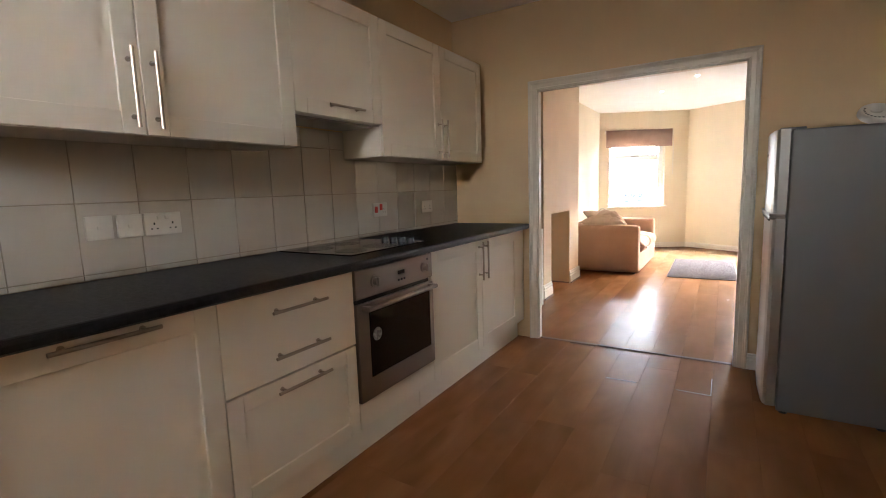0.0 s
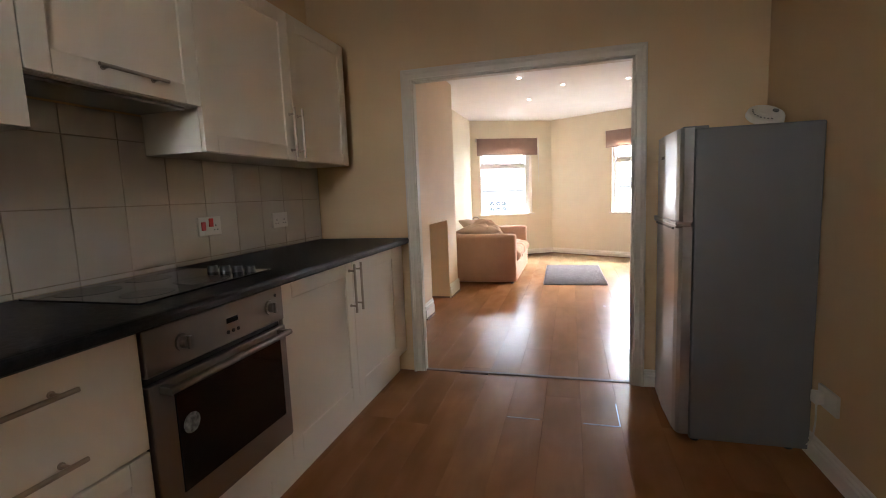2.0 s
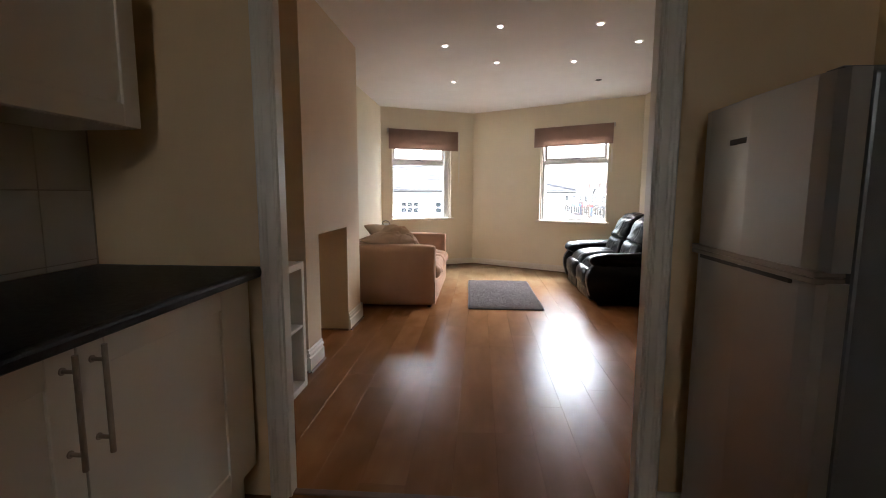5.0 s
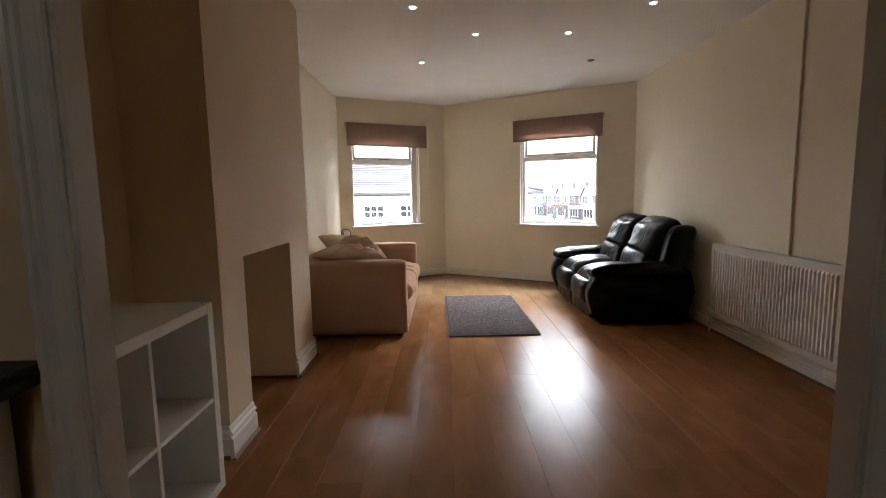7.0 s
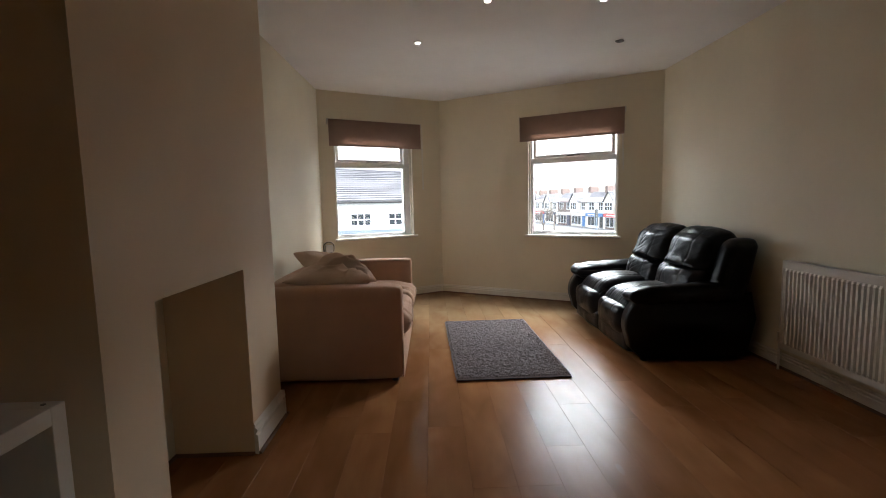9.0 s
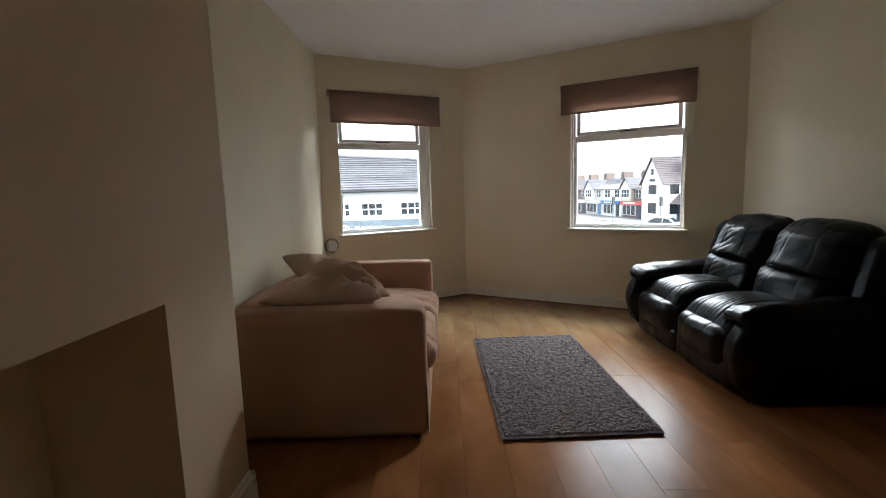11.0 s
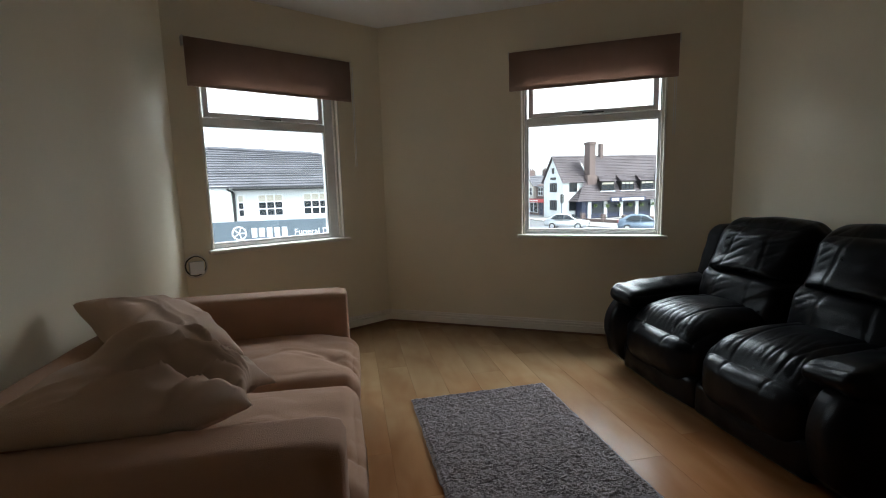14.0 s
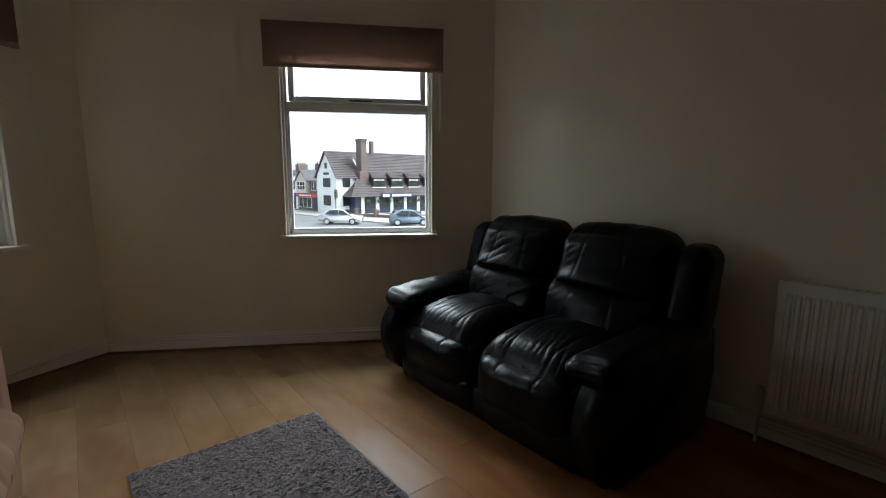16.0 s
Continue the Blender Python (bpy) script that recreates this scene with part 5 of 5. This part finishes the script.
for x0, x1, c in ((-5.42, -5.18, 1), (-4.6, -3.58, 3), (-2.70, -1.68, 3), (-0.7, 0.32, 3), (1.3, 2.3, 3)):
    casement(sh, x0, x1, 0.06 - GZ, 0.97 - GZ, -0.01, c, 3, 0.3)
fa = part("fascia", slab(-10.85, -0.55, -1.12 - GZ, 4.1, -0.36, -0.12 - GZ, bev=0.02), SIGNGREY, sh, "slate blue shop fascia")
bm = bmesh.new()
for k in range(24):
    a0 = k * math.tau / 24
    box(bm, -5.36 + 0.27 * math.cos(a0) - 0.03, -0.57, -0.62 - GZ + 0.27 * math.sin(a0) - 0.03, -5.36 + 0.27 * math.cos(a0) + 0.03, -0.55, -0.62 - GZ + 0.27 * math.sin(a0) + 0.03)
for k in range(5):
    a0 = k * math.tau / 5
    rod(bm, (-5.36, -0.56, -0.62 - GZ), (-5.36 + 0.24 * math.cos(a0), -0.56, -0.62 - GZ + 0.24 * math.sin(a0)), 0.02, 6)
part("emblem", bm, SIGNWHITE, fa, "round white emblem")
for k in range(5):
    bm = bmesh.new()
    x = -4.86 + k * 0.31
    box(bm, x, -0.57, -0.82 - GZ, x + 0.21, -0.55, -0.42 - GZ)
    part("lettering", bm, SIGNWHITE, fa, "plain white lettering block")
words = bpy.data.curves.new("lettering", "FONT")
words.body, words.size, words.extrude, words.resolution_u = "Funeral Directors", 0.36, 0.01, 3
words.materials.append(SIGNWHITE)
ob = new("lettering", words)
ob.parent, ob.matrix_basis = fa, pose(-3.12, -0.562, -0.77 - GZ, 90, 0, 0)
ob["label"] = "small white lettering"
for k in range(6):
    x = -10.4 + k * 2.45
    part("shop_window", slab(x, -0.42, 0.5, x + 2.2, -0.34, 2.05), DARKPANE, sh, "dark shop window")

# public house: white gable wing, catslide roof with dormers, brick stack
pb = thing("pub_building", at(0, 0), "white gabled pub with brown tiled roof and dark front", "building")
PX, PY0, PY1 = 24.3, 57.0, 62.6
EZ, AZ, RY = 4.58, 7.65, 59.8
prof = [(PY0, 0), (PY1, 0), (PY1, EZ), (RY, AZ - 0.1), (PY0, EZ)]
part("wall", prism(bmesh.new(), prof, 0, PX, PX + 3.4), RENDERW, pb)
part("wall", slab(PX + 3.4, PY0 + 0.3, 0, 44, PY1, EZ), RENDERW, pb)
part("wall", slab(25.9, 55.4, 0, 44, 57.2, 2.25), NAVY, pb, "dark navy ground floor front")
tiled_roof(pb, (PX - 0.25, PY0 - 0.3, EZ - 0.25), (PX + 3.2, PY0 - 0.3, EZ - 0.25), (PX + 3.2, RY, AZ), (PX - 0.25, RY, AZ), 16, CLAYTILE)
tiled_roof(pb, (44, PY1 + 0.3, EZ - 0.25), (PX - 0.25, PY1 + 0.3, EZ - 0.25), (PX - 0.25, RY, AZ), (44, RY, AZ), 10, CLAYTILE)
tiled_roof(pb, (25.0, 54.8, 2.15), (44.5, 54.8, 2.15), (44.5, RY, AZ), (29.6, RY, AZ), 28, CLAYTILE)
tiled_roof(pb, (25.0, 57.3, 2.15), (25.0, 54.8, 2.15), (27.6, 57.0, 4.4), (27.3, 57.2, 4.4), 10, CLAYTILE)
tiled_roof(pb, (PX + 3.1, PY0 + 0.2, EZ - 0.3), (30.0, PY0 + 0.2, EZ - 0.3), (30.0, RY, AZ), (PX + 3.1, RY, AZ), 14, CLAYTILE)
ch = part("chimney", slab(27.45, 56.6, 2.5, 28.20, 57.9, 9.0, bev=0.02), REDBRICK, pb, "tall brown brick chimney stack")
part("corbel", slab(27.38, 56.5, 8.8, 28.27, 58.0, 9.1, bev=0.03), REDBRICK, ch)
part("corbel", slab(27.15, 56.5, 2.4, 28.45, 57.9, 5.2, bev=0.06), REDBRICK, ch)
part("chimney", slab(30.45, 59.4, 6.0, 30.85, 60.0, 9.1, bev=0.02), REDBRICK, pb, "slim brick chimney stack")
for k in range(5):
    x = 28.45 + k * 2.6
    d = part("dormer", slab(x, 55.7, 3.2, x + 1.75, 58.2, 4.40), BLACKWOOD, pb, "dark timber dormer")
    casement(d, x + 0.1, x + 1.65, 3.35, 4.3, 55.69, 3, 1, 0.25, True)
    part("sill", slab(x - 0.05, 55.55, 3.2, x + 1.8, 55.7, 3.3), UPVC, d)
    tiled_roof(d, (x - 0.2, 55.5, 4.4), (x + 1.95, 55.5, 4.4), (x + 1.3, 57.5, 5.15), (x + 0.45, 57.5, 5.15), 5, CLAYTILE, "dormer_roof")
sg = part("sign_board", slab(29.0, 54.55, 2.02, 33.6, 54.72, 2.55, bev=0.02), NAVY, pb, "navy pub sign board")
for k in range(13):
    if k == 3:
        continue
    x = 29.22 + k * 0.325
    part("lettering", slab(x, 54.53, 2.14, x + 0.24, 54.56, 2.44), SIGNWHITE, sg, "plain white lettering block")
for k in range(8):
    x = 26.6 + k * 2.05
    part("pier", slab(x, 55.25, 0, x + 0.42, 55.45, 2.1, bev=0.02), RENDERW, pb, "white pier")
    part("front_window", slab(x + 0.55, 55.33, 0.75, x + 1.95, 55.42, 1.95), DARKPANE, pb, "dark pub window")
for z0, z1 in ((3.30, 4.30), (1.05, 2.2)):
    d = part("gable_window", slab(PX - 0.04, 58.7, z0, PX + 0.05, 60.6, z1), DARKPANE, pb)
    bm = bmesh.new()
    for k in range(4):
        yy = 58.7 + k * 0.633
        box(bm, PX - 0.07, yy - 0.04, z0, PX - 0.02, yy + 0.04, z1)
    box(bm, PX - 0.07, 58.66, z1 - 0.05, PX - 0.02, 60.64, z1 + 0.05)
    box(bm, PX - 0.07, 58.66, z0 - 0.05, PX - 0.02, 60.64, z0 + 0.05)
    part("frame", bm, BLACKWOOD, d)
    casement(pb, PX + 0.8, PX + 1.75, z0, z1, PY0 - 0.01, 2, 1, 0, True)
part("wall_sign", slab(PX - 0.05, 59.0, 4.75, PX - 0.01, 60.5, 5.05), BLACKWOOD, pb, "dark painted lettering band")
part("wall_sign", slab(PX - 0.05, 59.5, 5.5, PX - 0.01, 60.1, 6.2), BLACKWOOD, pb, "dark painted panel")
for k in range(9):
    x = 27.4 + k * 1.5
    bk = thing("hanging_basket", at(x, 55.0, GZ + 1.55), "hanging flower basket on the pub front", "basket", "flower baskets")
    bm = bmesh.new()
    for s in range(26):
        v = Vector((random.uniform(-0.2, 0.2), random.uniform(-0.2, 0.2), random.uniform(-0.15, 0.2)))
        bmesh.ops.create_icosphere(bm, subdivisions=1, radius=random.uniform(0.04, 0.09), matrix=Matrix.Translation(v))
    part("foliage", bm, mat("basket_leaf", (0.10, 0.14, 0.04), 0.7, var=0.3), bk)
    part("hanger", rod(bmesh.new(), (0, 0, 0), (0, 0.2, 0.5), 0.015, 6), BLACKPL, bk)
# forecourt wall with posts and rails
fw = thing("forecourt_wall", at(0, 0), "low red brick forecourt wall with posts and rails", "wall")
prev = None
for x, y in ((24.5, 52.6), (25.6, 50.2), (26.4, 47.6), (27.6, 45.0), (30.0, 43.5), (33.0, 42.8)):
    part("post", slab(x - 0.22, y - 0.22, 0.1, x + 0.22, y + 0.22, 1.0, bev=0.03), REDBRICK, fw)
    if prev:
        p, q = Vector((*prev, 0)), Vector((x, y, 0))
        m = wall_frame(p.to_2d(), q.to_2d())
        n = (q - p).length
        part("wall_run", slab(0.2, -0.1, 0.1, n - 0.2, 0.1, 0.45, bev=0.02), REDBRICK, fw, "", False, m)
        for z in (0.62, 0.8):
            part("rail", rod(bmesh.new(), (0.2, 0, z), (n - 0.2, 0, z), 0.025, 6), BLACKPL, fw, "", False, m)
    prev = (x, y)


# terrace of shops with flats above, along the far street
def terraced_house(m, i, rng):
    W, Dp, ez, rz = 5.3, 8.0, 4.05, 5.55
    th = thing("terraced_house", m, ["red brick terraced house over a shop, pale bay", "cream terraced house over a shop with slate roof", "grey stone terraced house over a shop"][i % 3], "house", "terrace of shops")
    wm = (REDBRICK, RENDERW, STONE)[i % 3]
    prof = [(0, 0), (Dp, 0), (Dp, ez), (Dp / 2, rz - 0.06), (0, ez)]
    part("wall", prism(bmesh.new(), prof, 0, 0.0, W - 0.02), wm, th)
    tiled_roof(th, (-0.02, -0.3, ez - 0.2), (W, -0.3, ez - 0.2), (W, Dp / 2, rz), (-0.02, Dp / 2, rz), 9, SLATE)
    tiled_roof(th, (W, Dp + 0.3, ez - 0.2), (-0.02, Dp + 0.3, ez - 0.2), (-0.02, Dp / 2, rz), (W, Dp / 2, rz), 5, SLATE)
    st = part("chimney", slab(W - 0.5, Dp / 2 - 0.8, rz - 0.6, W + 0.4, Dp / 2 + 0.8, rz + 0.85, bev=0.03), REDBRICK, th, "brick chimney with pots")
    for k in range(4):
        part("chimney_pot", rod(bmesh.new(), (W - 0.05, Dp / 2 - 0.6 + k * 0.4, rz + 0.85), (W - 0.05, Dp / 2 - 0.6 + k * 0.4, rz + 1.15), 0.11, 10, 0.09), REDBRICK, st)
    if i % 2 == 0:
        b = part("gable_bay", prism(bmesh.new(), [(0.5, 2.3), (3.0, 2.3), (3.0, 4.1), (1.75, 5.3), (0.5, 4.1)], 1, -0.5, 1.6), (STONE, RENDERW)[i % 4 // 2], th, "pale gabled bay")
        tiled_roof(b, (0.3, -0.7, 3.98), (0.3, 2.4, 3.98), (1.75, 2.4, 5.42), (1.75, -0.7, 5.42), 6, SLATE, "bay_roof")
        tiled_roof(b, (3.2, 2.4, 3.98), (3.2, -0.7, 3.98), (1.75, -0.7, 5.42), (1.75, 2.4, 5.42), 6, SLATE, "bay_roof")
        casement(th, 0.8, 2.7, 2.75, 3.85, -0.51, 3, 2)
    else:
        casement(th, 0.7, 2.2, 2.7, 3.8, -0.01, 2, 2)
    casement(th, 3.5, 4.7, 2.7, 3.8, -0.01, 2, 2)
    f = part("shop_fascia", slab(0.1, -0.35, 1.75, W - 0.15, 0.0, 2.25, bev=0.02), (SHOPRED, RENDERW, SHOPBLUE, NAVY, STONE)[(i * 2) % 5], th, "coloured shop fascia")
    for k in range(6):
        part("lettering", slab(1.0 + k * 0.5, -0.37, 1.9, 1.32 + k * 0.5, -0.34, 2.1), SIGNWHITE, f, "plain white lettering block")
    casement(th, 0.3, 3.4, 0.35, 1.7, -0.02, 3, 1, name="shop_window")
    part("shop_door", slab(3.8, -0.06, 0.05, 4.7, 0.0, 1.72, bev=0.01), (NAVY, BLACKWOOD, SHOPBLUE)[i % 3], th)


rng = random.Random(4)
R0, R1 = Vector((25.4, 64.5)), Vector((17.6, 112.0))
du = (R0 - R1).normalized()
ang0 = math.degrees(math.atan2(du.y, du.x))
for i in range(9):
    p = R0 - du * 5.3 * (i + 1)
    terraced_house(pose(p.x, p.y, GZ, 0, 0, ang0), i, rng)
# a far block that closes the street
fb = thing("far_building", at(4.0, 128.0), "distant red brick block closing the street", "building")
part("wall", slab(0, 0, 0, 22, 9, 4.6), REDBRICK, fb)
tiled_roof(fb, (-0.4, -0.4, 4.5), (22.4, -0.4, 4.5), (22.4, 4.5, 6.4), (-0.4, 4.5, 6.4), 8, SLATE)
for k in range(7):
    casement(fb, 1.2 + k * 3, 2.8 + k * 3, 2.4, 3.8, -0.01, 2, 1)


def bare_tree(x, y, h, seed):
    rng = random.Random(seed)
    th = thing("bare_tree", at(x, y), "small leafless street tree with fine dark twigs", "tree", "street trees")
    bm = bmesh.new()

    def limb(p, d, length, r, depth):
        q = p + d * length
        rod(bm, p, q, r, 7, r * 0.66)
        if depth:
            for k in range(3 if depth > 1 else 4):
                e = (d + Vector((rng.uniform(-1, 1), rng.uniform(-1, 1), rng.uniform(-0.2, 0.6))) * 0.75).normalized()
                limb(p.lerp(q, rng.uniform(0.55, 1.0)), e, length * rng.uniform(0.55, 0.78), r * 0.58, depth - 1)
    rod(bm, (0, 0, 0), (0, 0, h * 0.32), 0.11, 9, 0.085)
    part("trunk", bm, BARK, th)
    bm = bmesh.new()
    for k in range(5):
        a = k * math.tau / 5 + rng.uniform(-0.4, 0.4)
        limb(Vector((0, 0, h * 0.30)), Vector((0.55 * math.cos(a), 0.55 * math.sin(a), 0.8)).normalized(), h * 0.26, 0.05, 3)
    part("crown", bm, BARK, th)


bare_tree(13.2, 60.0, 4.2, 1)
bare_tree(15.6, 64.0, 4.6, 2)
bare_tree(11.6, 72.0, 4.4, 3)


def car(m, paint, label):
    th = thing("car", m, label, "car", "passing cars")
    L = 4.0
    side = [(0.0, 0.35), (0.05, 0.62), (0.25, 0.80), (0.95, 0.92), (1.55, 1.36), (2.0, 1.47), (2.9, 1.45), (3.55, 1.12), (3.9, 0.95), (4.0, 0.55), (3.95, 0.30), (0.1, 0.25)]
    bm = prism(bmesh.new(), side, 1, -0.84, 0.84)
    for v in bm.verts:
        if v.co.z > 1.0:
            v.co.y *= 0.78
    part("body", soften(bm, 0.06, 3, 25), paint, th, smooth=True)
    for s in (-1, 1):
        bm = bmesh.new()
        o = [(1.12, 0.97), (1.62, 1.32), (2.05, 1.39), (2.05, 0.97)], [(2.12, 0.97), (2.12, 1.39), (2.85, 1.37), (3.3, 1.08), (3.3, 0.97)]
        for poly in o:
            vs = [bm.verts.new((x, s * (0.855 - (z - 0.9) * 0.36), z)) for x, z in poly]
            ws_ = [bm.verts.new((v.co.x, v.co.y - s * 0.05, v.co.z)) for v in vs]
            bm.faces.new(vs)
            for k in range(len(vs)):
                bm.faces.new((vs[k], vs[(k + 1) % len(vs)], ws_[(k + 1) % len(vs)], ws_[k]))
        part("side_window", bm, DARKPANE, th)
        for x in (0.78, 3.2):
            w = part("wheel", rod(bmesh.new(), (x, s * 0.66, 0.31), (x, s * 0.87, 0.31), 0.31, 24), RUBBER, th)
            part("rim", rod(bmesh.new(), (x, s * 0.86, 0.31), (x, s * 0.885, 0.31), 0.20, 18), CARSILVER, w)
        part("headlight", slab(0.04, s * 0.62 - 0.13, 0.62, 0.22, s * 0.62 + 0.13, 0.76, bev=0.02), UPVC, th)
        part("tail_light", slab(3.86, s * 0.66 - 0.1, 0.75, 3.99, s * 0.66 + 0.1, 0.93, bev=0.02), SHOPRED, th)
    part("windscreen", prism(bmesh.new(), [(1.0, 0.955), (1.53, 1.345), (1.50, 1.37), (0.96, 0.975)], 1, -0.62, 0.62), DARKPANE, th)


car(at(21.2, 45.4, GZ, 140), CARSILVER, "silver hatchback driving on the road")
car(at(26.2, 41.0, GZ, 148), CARBLUE, "blue-grey hatchback driving on the road")
for x, y in ((21.8, 52.2), (19.2, 58.5)):
    tl = thing("traffic_light", at(x, y), "black traffic signal on a grey pole", "traffic light", "traffic lights")
    part("pole", rod(bmesh.new(), (0, 0, 0), (0, 0, 3.2), 0.06, 10), CARBLUE, tl)
    part("signal_head", slab(-0.17, -0.2, 2.2, 0.17, 0.02, 3.15, bev=0.03), BLACKPL, tl)
    for k in range(3):
        part("lens", rod(bmesh.new(), (0, -0.2, 2.37 + k * 0.3), (0, -0.24, 2.37 + k * 0.3), 0.1, 12), DARKL, tl)
